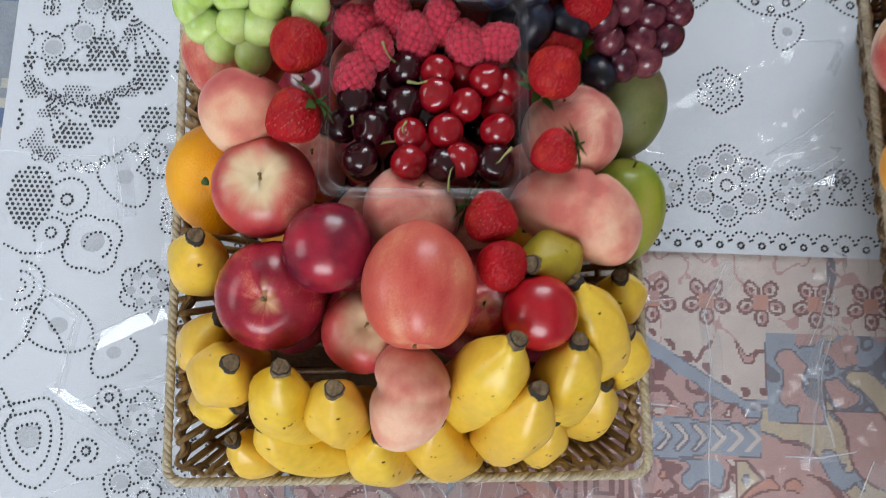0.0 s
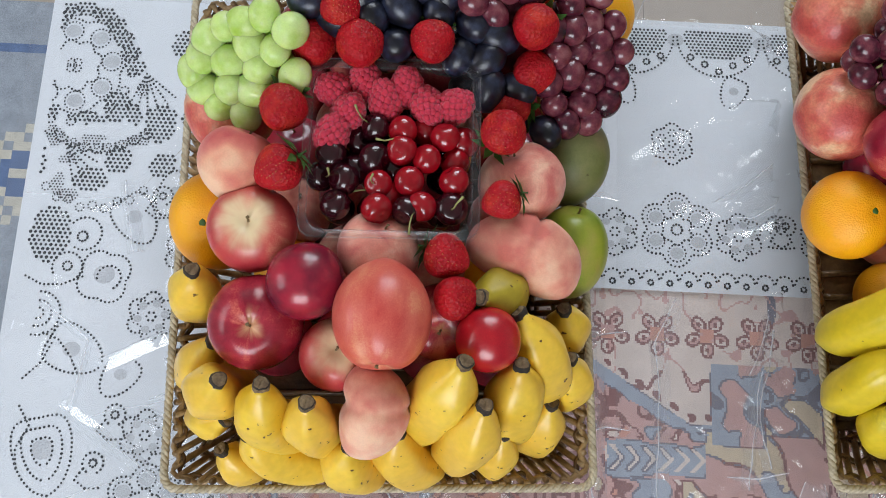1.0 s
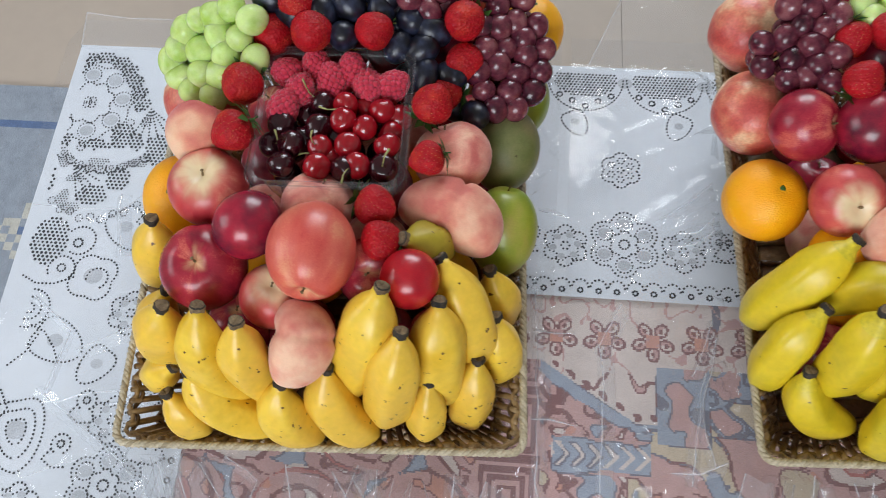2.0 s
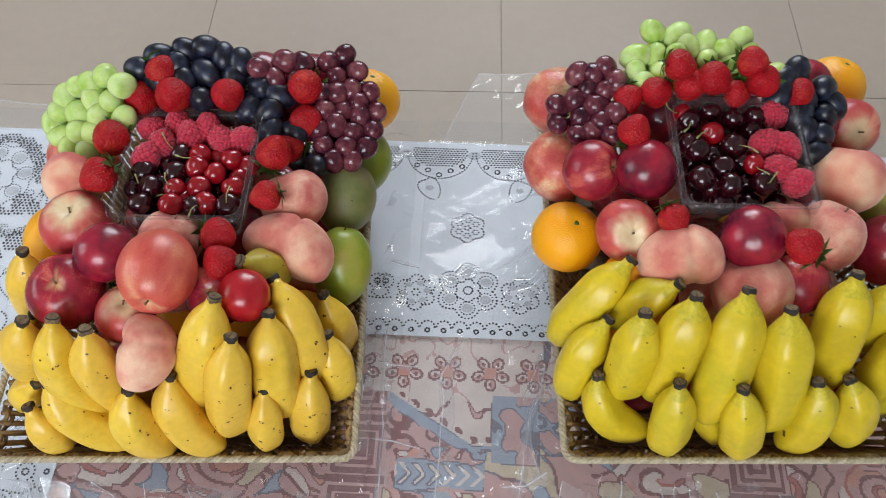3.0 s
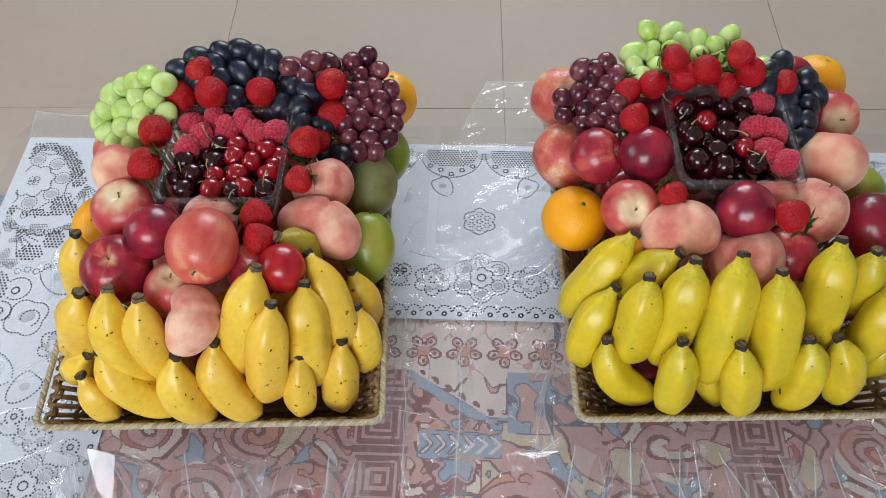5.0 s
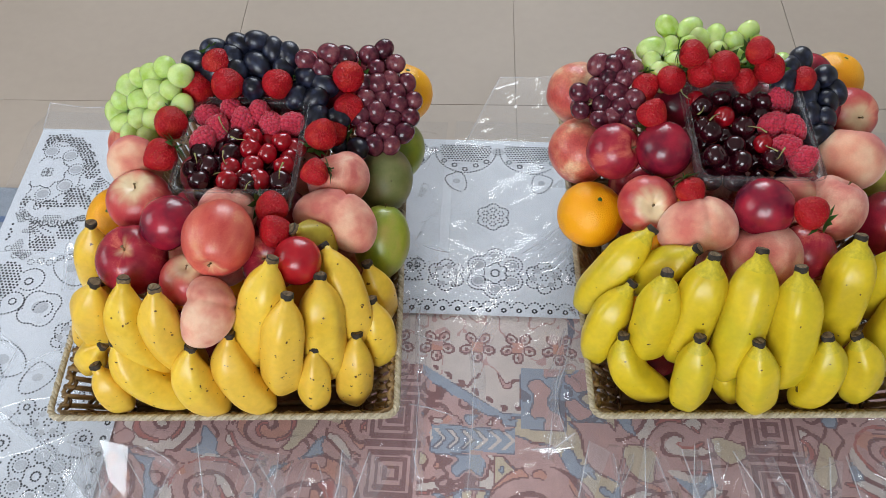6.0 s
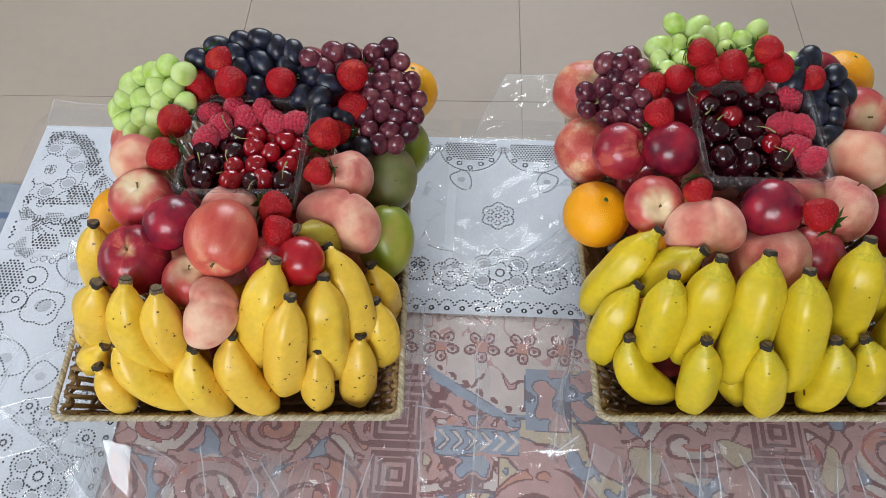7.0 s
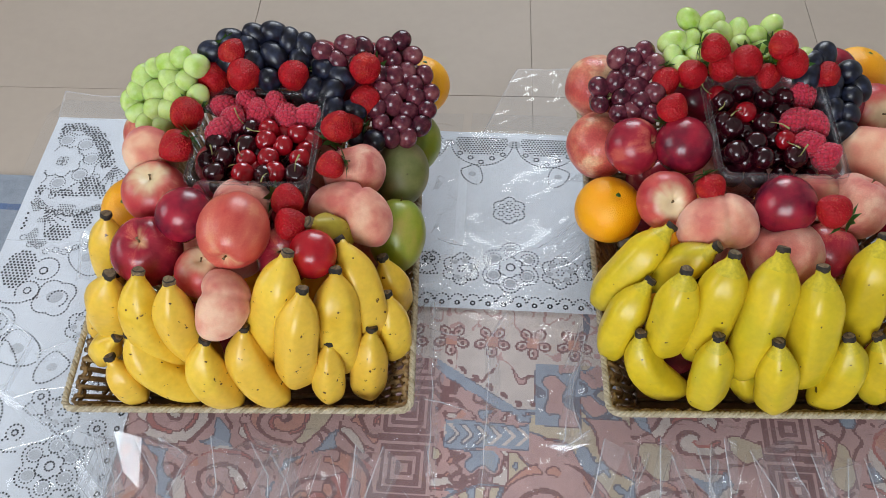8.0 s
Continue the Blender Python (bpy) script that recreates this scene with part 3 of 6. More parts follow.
def ring(cx, cy, rad, petals=0, depth=0.0, a0=0, a1=360, r=0.00145, gap=0.0043, turn=0.0):
    pts = []
    for k in range(int(abs(a1 - a0) / 6) + 1):
        a = radians(a0 + (a1 - a0) * k / int(abs(a1 - a0) / 6))
        q = rad * (1 + depth * abs(math.sin(petals * a / 2 + turn))) if petals else rad
        pts.append((cx + q * math.cos(a), cy + q * math.sin(a)))
    dots_path(pts, gap, r)


NETS = []


def petals(cx, cy, n, dist, size, turn=0.0, net=True):
    for k in range(n):
        a = turn + 2 * math.pi * k / n
        px, py = cx + dist * math.cos(a), cy + dist * math.sin(a)
        ring(px, py, size, gap=0.0038, r=0.0012)
        if net:
            NETS.append((px, py, size * 0.8))


def small_flower(cx, cy, s=1.0):
    ring(cx, cy, 0.0155 * s, 6, 0.28)
    petals(cx, cy, 6, 0.0105 * s, 0.0032 * s, 0.5, False)
    ring(cx, cy, 0.003 * s)


def big_flower(cx, cy, s=1.2):
    ring(cx, cy, 0.0245 * s, 6, 0.32)
    petals(cx, cy, 6, 0.0205 * s, 0.0074 * s, 0.52)
    ring(cx, cy, 0.0045 * s, gap=0.003)
    ring(cx, cy, 0.0105 * s, 6, 0.3)


def mid_flower(cx, cy):
    ring(cx, cy, 0.019, 6, 0.3)
    for k in range(6):
        a = 0.2 + k * math.pi / 3
        ring(cx + 0.0135 * math.cos(a), cy + 0.0135 * math.sin(a), 0.0054, a0=-100 + math.degrees(a), a1=100 + math.degrees(a), gap=0.0044, r=0.0012)
        NETS.append((cx + 0.0135 * math.cos(a), cy + 0.0135 * math.sin(a), 0.0042))
    ring(cx, cy, 0.0045, gap=0.0047)


def curl(cx, cy, q):
    """A scroll: a hook of eyelets with a round head."""
    ring(cx, cy, 0.010, a0=-60, a1=250)
    dots_path([(cx + q * 0.009, cy - 0.006), (cx + q * 0.016, cy - 0.016), (cx + q * 0.004, cy - 0.024), (cx - q * 0.012, cy - 0.022)])
    ring(cx, cy, 0.0035, gap=0.0028)


def left_strip():
    """The wide border that shows beside the first basket: a corner flower, net pockets, scallops, hearts and scrolls."""
    net = lambda x, y, rx, ry, turn=0.0, step=0.0050, r=0.0019: mesh_patch(blob(x, y, rx, ry, turn), x - 0.05, x + 0.05, y - 0.05, y + 0.05, step, r)
    fx, fy = -0.376, 0.546
    petals(fx, fy, 8, 0.040, 0.0105, 0.15)
    petals(fx, fy, 4, 0.0045, 0.0042, 0.8, False)
    ring(fx, fy, 0.0495, 8, 0.12, a0=-130, a1=130, turn=0.55)
    ring(fx, fy, 0.024, 8, 0.25, turn=0.3)
    for q in range(13):
        a = radians(-125 + q * 20)
        ring(fx + 0.0625 * math.cos(a), fy + 0.0625 * math.sin(a), 0.0048, gap=0.0036, r=0.0012)
    net(-0.394, 0.494, 0.010, 0.010)
    net(-0.398, 0.600, 0.008, 0.014)
    net(-0.396, 0.438, 0.006, 0.018)
    net(-0.270, 0.440, 0.015, 0.012, 0.4)
    net(-0.245, 0.490, 0.012, 0.014, 0.4)
    for x, y in ((-0.392, 0.610), (-0.372, 0.612), (-0.352, 0.606), (-0.338, 0.594), (-0.327, 0.578), (-0.318, 0.562), (-0.311, 0.546)):
        net(x, y, 0.0125, 0.0085 if y > 0.6 else 0.0105)
    net(-0.325, 0.502, 0.015, 0.018)
    net(-0.354, 0.488, 0.022, 0.007)
    net(-0.305, 0.494, 0.008, 0.014, 0.3)
    net(-0.277, 0.485, 0.017, 0.022)
    net(-0.316, 0.443, 0.015, 0.015)
    net(-0.342, 0.422, 0.019, 0.014)
    net(-0.374, 0.362, 0.021, 0.029)
    net(-0.262, 0.575, 0.013, 0.016)
    net(-0.238, 0.535, 0.012, 0.018)
    for x, y, rx, ry in ((-0.385, 0.466, 0.008, 0.012), (-0.300, 0.522, 0.007, 0.009), (-0.366, 0.442, 0.012, 0.006), (-0.362, 0.404, 0.012, 0.007), (-0.30, 0.465, 0.014, 0.006),
                         (-0.345, 0.466, 0.014, 0.005), (-0.375, 0.415, 0.007, 0.014)):
        net(x, y, rx, ry, 0, 0.0034, 0.0011)
    for k in range(6):
        a = radians(-112 + k * 15)
        dots_path([(-0.298, 0.540), (-0.298 + 0.045 * math.cos(a), 0.540 + 0.045 * math.sin(a))], 0.0046)
        dots_path([(-0.372, 0.458), (-0.372 + 0.042 * math.cos(a + 0.7), 0.458 + 0.042 * math.sin(a + 0.7))], 0.0048)
    for k in range(9):                               # two rows of scallops with a ring in each
        x = -0.390 + 0.0125 * k
        y = 0.474 - 0.018 * math.sin(math.pi * k / 8)
        ring(x, y, 0.0062, a0=180, a1=360, gap=0.003)
        ring(x, y + 0.001, 0.0026, gap=0.0026, r=0.001)
        ring(x + 0.004, y - 0.062 - 0.004 * (k % 2), 0.0042, gap=0.0032, r=0.0011)
    ring(-0.339, 0.364, 0.017, a0=-120, a1=150)
    ring(-0.341, 0.361, 0.005, gap=0.003)
    ring(-0.352, 0.329, 0.015, a0=-40, a1=220)
    ring(-0.352, 0.330, 0.0045, gap=0.003)
    dots_path([(-0.392, 0.318), (-0.375, 0.310), (-0.355, 0.311), (-0.335, 0.320)])
    heart(-0.291, 0.384, 0.6, 1.25)
    heart(-0.252, 0.412, -0.5, 1.1)
    ring(-0.314, 0.321, 0.022, 4, 0.28, turn=0.4)
    NETS.append((-0.314, 0.323, 0.011))
    ring(-0.309, 0.320, 0.012, a0=-60, a1=200)
    mid_flower(-0.262, 0.283)
    mid_flower(-0.232, 0.35)
    for q in (0.022, 0.013, 0.0055):
        ring(-0.374, 0.281, q, a0=-100, a1=100)
    heart(-0.336, 0.247, 1.15, 1.35)
    dots_path([(-0.366, 0.262), (-0.350, 0.256), (-0.336, 0.240), (-0.326, 0.222)])
    dots_path([(-0.356, 0.252), (-0.364, 0.233), (-0.380, 0.216)])
    for q in (1.7, 1.15, 0.6):
        heart(-0.350, 0.150, 0.25, q)
    dots_path([(-0.378, 0.190), (-0.366, 0.172), (-0.376, 0.150), (-0.372, 0.128)])
    mid_flower(-0.254, 0.168)
    curl(-0.285, 0.186, -1)
    curl(-0.225, 0.205, 1)
    big_flower(-0.247, 0.103)
    mid_flower(-0.247, 0.037)
    curl(-0.207, 0.150, 1)
    curl(-0.300, 0.140, -1)
    curl(-0.212, 0.068, -1)
    curl(-0.288, 0.060, 1)
    big_flower(-0.247, -0.035)
    mid_flower(-0.330, 0.075)
    heart(-0.332, 0.018, 0.4, 1.4)
    heart(-0.378, 0.060, -0.5, 1.2)
    heart(-0.330, -0.045, 0.2, 1.2)
    heart(-0.285, 0.225, -0.6, 1.0)
    curl(-0.225, 0.245, 1)


def heart(cx, cy, turn=0.0, s=1.0):
    for q in (-1, 1):
        pts = []
        for k in range(22):
            a = k / 21
            x, y = q * 0.017 * max(0.0, math.sin(math.pi * a)) ** 0.8 * s, (0.018 - 0.036 * a + 0.008 * math.sin(math.pi * a * 1.6)) * s
            pts.append((cx + x * math.cos(turn) - y * math.sin(turn), cy + x * math.sin(turn) + y * math.cos(turn)))
        dots_path(pts)
    NETS.append((cx, cy, 0.0065 * s))


def mesh_patch(inside, x0, x1, y0, y1, step=0.0048, r=0.0017):
    j = 0
    y = y0
    while y < y1:
        x = x0 + (step / 2 if j % 2 else 0)
        while x < x1:
            if inside(x, y):
                HOLES.append((x, y, r))
            x += step
        y += step * 0.86
        j += 1


def blob(cx, cy, rx, ry, turn=0.0):
    c, s = math.cos(turn), math.sin(turn)
    return lambda x, y: (((x - cx) * c + (y - cy) * s) / rx) ** 2 + (((y - cy) * c - (x - cx) * s) / ry) ** 2 < 1


def lace():
    """The lace cloth: a back strip and two side strips with the motifs as eyelets."""
    edge = 0.334
    x_in, x_out = -0.176, 0.752
    # front border of the back strip
    left_strip()
    for k in range(-2, 5):
        cx = 0.26 + k * 0.212
        if -0.4 < cx < 1.0:
            big_flower(cx, 0.398)
        for q in (-1, 1):
            mid_flower(cx + q * 0.063, 0.393)
        if -0.2 < cx < 1.0:
            curl(cx + 0.101, 0.407, 1)
            curl(cx - 0.101, 0.407, -1)
        small_flower(cx - 0.004, 0.49, 1.15)
        heart(cx - 0.056, 0.552, 0.5, 0.8)
        heart(cx + 0.062, 0.552, -0.4, 0.8)
    x = -0.17
    while x < 1.0:
        ring(x, edge + 0.012, 0.0085, a0=0, a1=180)
        ring(x, edge + 0.008, 0.0026, gap=0.0024)
        x += 0.0192
    # back border: net pockets and swags
    for k in range(-5, 7):
        cx = 0.215 + k * 0.092
        if -0.2 < cx < 1.0:
            mesh_patch(blob(cx, 0.612, 0.037, 0.026), cx - 0.04, cx + 0.04, 0.586, 0.622, 0.0042, 0.0016)
            ring(cx, 0.612, 0.044, a0=180, a1=360)
            for q in (-0.03, -0.015, 0, 0.015, 0.03):
                ring(cx + q, 0.574 + abs(q) * 0.5, 0.0032, gap=0.0026)
            NETS.append((cx + 0.046, 0.608, 0.009))
    # corner and side borders
    for cx, q in ((0.965, -1),):
        for cy, low in ((0.545, 0), (0.20, 1), (-0.12, 1)):
            at = lambda dx, dy: (cx + q * dx, cy + dy)
            net = lambda dx, dy, rx, ry, turn=0.0, step=0.0046, r=0.0017: mesh_patch(
                blob(cx + q * dx, cy + dy, rx, ry, q * turn), cx + q * dx - 0.05, cx + q * dx + 0.05, cy + dy - 0.05, cy + dy + 0.05, step, r)
            petals(*at(0.006, 0), 9, 0.036, 0.0088, 0.3)
            ring(*at(0.0, 0), 0.0058, gap=0.0027)
            ring(*at(0.006, 0), 0.021, 9, 0.22)
            ring(*at(0.006, 0), 0.047, 9, 0.14)
            net(0.058, 0.025, 0.011, 0.04, 0.62)
            net(0.012, 0.056, 0.034, 0.006)
            net(0.046, -0.040, 0.016, 0.012)
            net(0.023, -0.054, 0.015, 0.008, 0, 0.0034, 0.0011)
            net(0.095, -0.055, 0.018, 0.022)
            net(0.049, -0.095, 0.019, 0.021)
            net(0.021, -0.117, 0.020, 0.015)
            net(0.082, 0.012, 0.008, 0.016, 0.3, 0.0034, 0.0011)
            net(0.072, -0.022, 0.007, 0.014, 0.2, 0.0032, 0.0010)
            net(-0.012, -0.178, 0.023, 0.029, 0.0, 0.0044, 0.0016)
            for k in range(10):
                a = radians(-105 + k * 17)
                px, py = at(0.010 + 0.064 * math.cos(a), 0.066 * math.sin(a) - 0.008)
                ring(px, py, 0.0058, gap=0.0028)
                NETS.append((px, py, 0.0042))
            for k in range(5):                       # fan of dotted lines
                a = radians(-75 + k * 16)
                dots_path([at(0.072, -0.005), at(0.072 + 0.05 * math.cos(a), -0.005 + 0.05 * math.sin(a))], 0.0042)
            for k in range(7):
                ring(*at(0.028 + k * 0.0125, -0.137 + 0.006 * math.sin(k)), 0.0036, gap=0.0026)
            dots_path([at(0.0, -0.145), at(0.03, -0.15), at(0.06, -0.143), at(0.1, -0.15)], 0.0036)
            heart(*at(0.066, -0.166), 0.4 * q, 0.95)
            ring(*at(0.022, -0.185), 0.016, 5, 0.3)
            NETS.append((*at(0.022, -0.185), 0.008))
            dots_path([at(-0.02, -0.212), at(0.01, -0.222), at(0.03, -0.214), at(0.052, -0.204)], 0.0033)
            heart(*at(0.035, -0.215), -1.0 * q, 1.0)
            small_flower(*at(0.081, -0.238), 0.9)
            ring(*at(-0.008, -0.25), 0.014, a0=-100, a1=110)
            heart(*at(0.012, -0.275), -0.9 * q, 1.1)
            ring(*at(-0.006, -0.30), 0.013, a0=-110, a1=100)
            heart(*at(0.0, -0.355), 0.2, 1.2)
            if low:
                mid_flower(*at(0.07, -0.13))
    for cy in (0.105, 0.27, -0.05):
        big_flower(0.815, cy)
        mid_flower(0.82, cy + 0.075)
        heart(0.90, cy + 0.04, -0.7)
    for cx, cy in ((0.80, 0.56),):
        petals(cx, cy, 9, 0.036, 0.009, 0.2)
        ring(cx, cy, 0.05, 9, 0.1)
    y = -0.06
    while y < edge:
        for sx in (x_in - 0.008, x_out + 0.008):
            ring(sx, y, 0.0026, gap=0.0024)
        y += 0.0192

    on = lambda x, y, m=0.003: TX0 + 0.012 < x < TX1 - m and TY0 + m < y < TY1 - 0.008 and (y > edge + m or x < x_in - m or x > x_out + m)
    cloth = tagged(new("lace_tablecloth"), "white lace tablecloth with flower eyelets on the table", "tablecloth")

    def height(x, y):
        return 0.0012 + 0.0008 * noise.noise((x * 7, y * 7, 0.4)) + 0.0004 * noise.noise((x * 30, y * 30, 2))

    v, f = [], []

    def sheet(xs, ys, fn):
        k = len(v)
        for y in ys:
            for x in xs:
                v.append(fn(x, y))
        w = len(xs)
        for j in range(len(ys) - 1):
            for i in range(w - 1):
                a = k + j * w + i
                f.append((a, a + 1, a + w + 1, a + w))

    span = lambda a, b, n: [a + (b - a) * i / n for i in range(n + 1)]
    flat = lambda x, y: (x, y, height(x, y))
    sheet(span(TX0, TX1, 150), span(edge, TY1, 32), flat)
    sheet(span(TX0, x_in, 26), span(TY0, edge, 44), flat)
    sheet(span(x_out, TX1, 26), span(TY0, edge, 44), flat)
    drop = lambda d: 0.006 * (1 - math.cos(min(d / 0.02, 1) * math.pi / 2))
    # the hem hangs over the table's edges
    sheet(span(TX0, TX1, 150), span(0, 0.13, 9), lambda x, d: (x, TY1 + drop(d) + 0.004 * d / 0.13 * math.sin(x * 40), height(x, TY1) - max(d - 0.0, 0)))
    sheet(span(0, 0.13, 9), span(TY0, TY1, 70), lambda d, y: (TX0 - drop(d) - 0.022 * d / 0.13 - 0.004 * d / 0.13 * math.sin(y * 40), y, height(TX0, y) - d))
    me = mesh_of("lace_cloth", v, f, LACE)
    part("cloth", me, cloth)
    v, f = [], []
    # no real holes: dark discs on the cloth carry the eyelets' shade as colour
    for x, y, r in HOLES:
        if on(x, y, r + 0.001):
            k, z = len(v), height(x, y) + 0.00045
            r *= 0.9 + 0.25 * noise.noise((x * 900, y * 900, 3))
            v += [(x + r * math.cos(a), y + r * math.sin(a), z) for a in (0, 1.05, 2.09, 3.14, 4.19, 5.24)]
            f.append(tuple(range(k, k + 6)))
    tagged(part("eyelet_work", mesh_of("eyelet_work", v, f, EYELET), cloth, "rows of small eyelets, dark discs for shaded holes"), kind="stuff")
    v, f = [], []
    done = []
    for x, y, r in NETS:
        if on(x, y, r + 0.001) and all(math.hypot(x - a, y - b) > r + c for a, b, c in done):
            done.append((x, y, r))
            k, z = len(v), height(x, y) + 0.00025
            v += [(x + r * math.cos(a * 0.5236), y + r * math.sin(a * 0.5236) * 0.85, z) for a in range(12)]
            f.append(tuple(range(k, k + 12)))
    tagged(part("net_filling", mesh_of("net_filling", v, f, NET), cloth, "grey net fillings"), kind="stuff")


lace()

# ---- the baskets ----
BW, BL, BH = 0.358, 0.452, 0.105
FL = 0.05               # how far the sides lean outwards from base to rim


def loop_points(w, l, rad, z, n_side=24):
    """A rounded rectangle, from its front left corner round."""
    pts = []
    for cx, cy, a0 in ((w / 2 - rad, -l / 2 + rad, -90), (w / 2 - rad, l / 2 - rad, 0), (-w / 2 + rad, l / 2 - rad, 90), (-w / 2 + rad, -l / 2 + rad, 180)):
        for k in range(5):
            a = radians(a0 + k * 22.5)
            pts.append(Vector((cx + rad * math.cos(a), cy + rad * math.sin(a), z)))
    dense = []
    for i, p in enumerate(pts):
        q = pts[(i + 1) % len(pts)]
        n = max(1, round((q - p).length / 0.0055))
        dense += [p.lerp(q, k / n) for k in range(n)]
    return dense


def basket(m, label):
    b = tagged(new("wicker_basket"), label, "basket", "baskets on the table")
    b.matrix_basis = m
    v, f = [], []
    box(v, f, -BW / 2 + FL, BW / 2 - FL, -BL / 2 + FL, BL / 2 - FL, 0.0, 0.008, 0.002)
    part("base", mesh_of("basket_base", v, f, WICKER_DARK, smooth=False), b)
    for k in range(15):
        y = -BL / 2 + FL + 0.012 + k * (BL - 2 * FL - 0.024) / 14
        v, f = sweep([(x, y, 0.0095 + 0.0012 * math.sin(x * 260 + k * math.pi)) for x in np.linspace(-BW / 2 + FL, BW / 2 - FL, 40)], [0.0032] * 40, 6)
        part("base_rod", mesh_of("base_rod", v, f, WICKER_DARK), b)
    wide = lambda k: (BW - 2 * FL + (2 * FL - 0.004) * k, BL - 2 * FL + (2 * FL - 0.004) * k)
    for r, z in enumerate((0.012, 0.0175, 0.023, 0.0285, 0.058, 0.0635, 0.090, 0.0955)):
        w, l = wide(z / BH)
        pts = loop_points(w, l, 0.012, z)
        total = 0.0
        out = []
        for i, p in enumerate(pts):
            total += (p - pts[i - 1]).length if i else 0
            n = Vector((math.copysign(1, p.x), 0, 0)) if abs(abs(p.x) - w / 2) < 0.006 else Vector((0, math.copysign(1, p.y), 0))
            out.append(p + n * 0.0030 * math.sin(total / 0.0115 * math.pi + math.pi * (r % 2)) + Vector((0, 0, 0.0014 * noise.noise((total * 22, r * 3.1, 1)))))
        v, f = sweep(out, [0.0024 + 0.0004 * noise.noise((r, 4.2, 7))] * len(out), 6, closed=True, wobble=lambda i, a: 1 + 0.12 * math.sin(a * 2 + i * 0.3))
        part("weaver", mesh_of("weaver", v, f, WICKER if r % 3 == 1 else WICKER_DARK), b)
    stake = mesh_of("stake", *sweep([(0, 0, 0.004), (0.0006, 0, BH * 0.35), (-0.0005, 0.0004, BH * 0.7), (0, 0, BH + 0.010)], [0.0029, 0.0033, 0.0031, 0.0027], 7), WICKER)
    top = loop_points(BW - 0.006, BL - 0.006, 0.012, 0)
    for i in range(0, len(top), 2):
        p = top[i]
        q = Vector((p.x * (BW - 2 * FL) / (BW - 0.006), p.y * (BL - 2 * FL) / (BL - 0.006), 0))
        d = p - q
        part("stake", stake, b, m=Matrix.Translation(q) @ Vector((0, 0, 1)).rotation_difference(Vector((d.x, d.y, BH))).to_matrix().to_4x4())
    # twisted rim of three cords
    base = loop_points(BW, BL, 0.012, BH)
    for c in range(3):
        total, out = 0.0, []
        dense = []
        for i, p in enumerate(base):
            q = base[(i + 1) % len(base)]
            dense += [p, p.lerp(q, 0.5)]
        for i, p in enumerate(dense):
            total += (p - dense[i - 1]).length if i else 0
            a = total / 0.0105 * 2 * math.pi / 1.5 + c * 2.094
            d = (dense[(i + 1) % len(dense)] - p).normalized()
            s = Vector((d.y, -d.x, 0))
            out.append(p + s * 0.0018 * math.cos(a) + Vector((0, 0, 0.0018 * math.sin(a))))
        v, f = sweep(out, [0.0021] * len(out), 6, closed=True)
        part("rim_cord", mesh_of("rim_cord", v, f, RIM), b, "pale twisted rim cord")
    return b


BASKET_Z = 0.004
basket(pose(-0.0310, 0.3600, BASKET_Z, 0, 0, 2.9), "brown wicker tray basket heaped with mixed fruit and yellow bananas")
basket(pose(0.5277, 0.3865, BASKET_Z, 0, 0, 2.8), "brown wicker tray basket heaped with mixed fruit and greenish bananas")

# ---- places of the fruit: metres on the table ----
BANANAS_A = [
    (-0.161, 0.288, 0.224, -0.178, 0.286, 0.13, 0.021), (-0.13, 0.208, 0.237, -0.134, 0.221, 0.125, 0.0225),
    (-0.097, 0.205, 0.249, -0.077, 0.191, 0.13, 0.022), (-0.064, 0.194, 0.252, -0.048, 0.19, 0.135, 0.021),
    (0.043, 0.226, 0.26, 0.005, 0.2, 0.13, 0.024), (0.059, 0.198, 0.241, 0.042, 0.178, 0.125, 0.0225),
    (0.085, 0.229, 0.23, 0.083, 0.199, 0.12, 0.024), (0.083, 0.267, 0.228, 0.104, 0.231, 0.13, 0.021), (0.122, 0.279, 0.182, 0.127, 0.279, 0.1, 0.02),
    (0.129, 0.242, 0.17, 0.131, 0.229, 0.095, 0.021), (0.116, 0.207, 0.159, 0.109, 0.191, 0.075, 0.021),
    (0.078, 0.182, 0.172, 0.074, 0.166, 0.105, 0.018),
]
BANANAS_A += [
    (-0.002, 0.179, 0.198, 0.026, 0.157, 0.118, 0.0215), (-0.038, 0.166, 0.193, -0.02, 0.152, 0.118, 0.0215),
    (-0.115, 0.172, 0.189, -0.059, 0.16, 0.118, 0.022), (-0.14, 0.183, 0.162, -0.168, 0.192, 0.11, 0.017),
    (-0.14, 0.159, 0.16, -0.128, 0.153, 0.108, 0.018), (0.054, 0.276, 0.244, 0.075, 0.299, 0.2, 0.02),
    (-0.149, 0.24, 0.19, -0.181, 0.229, 0.1, 0.019),
]
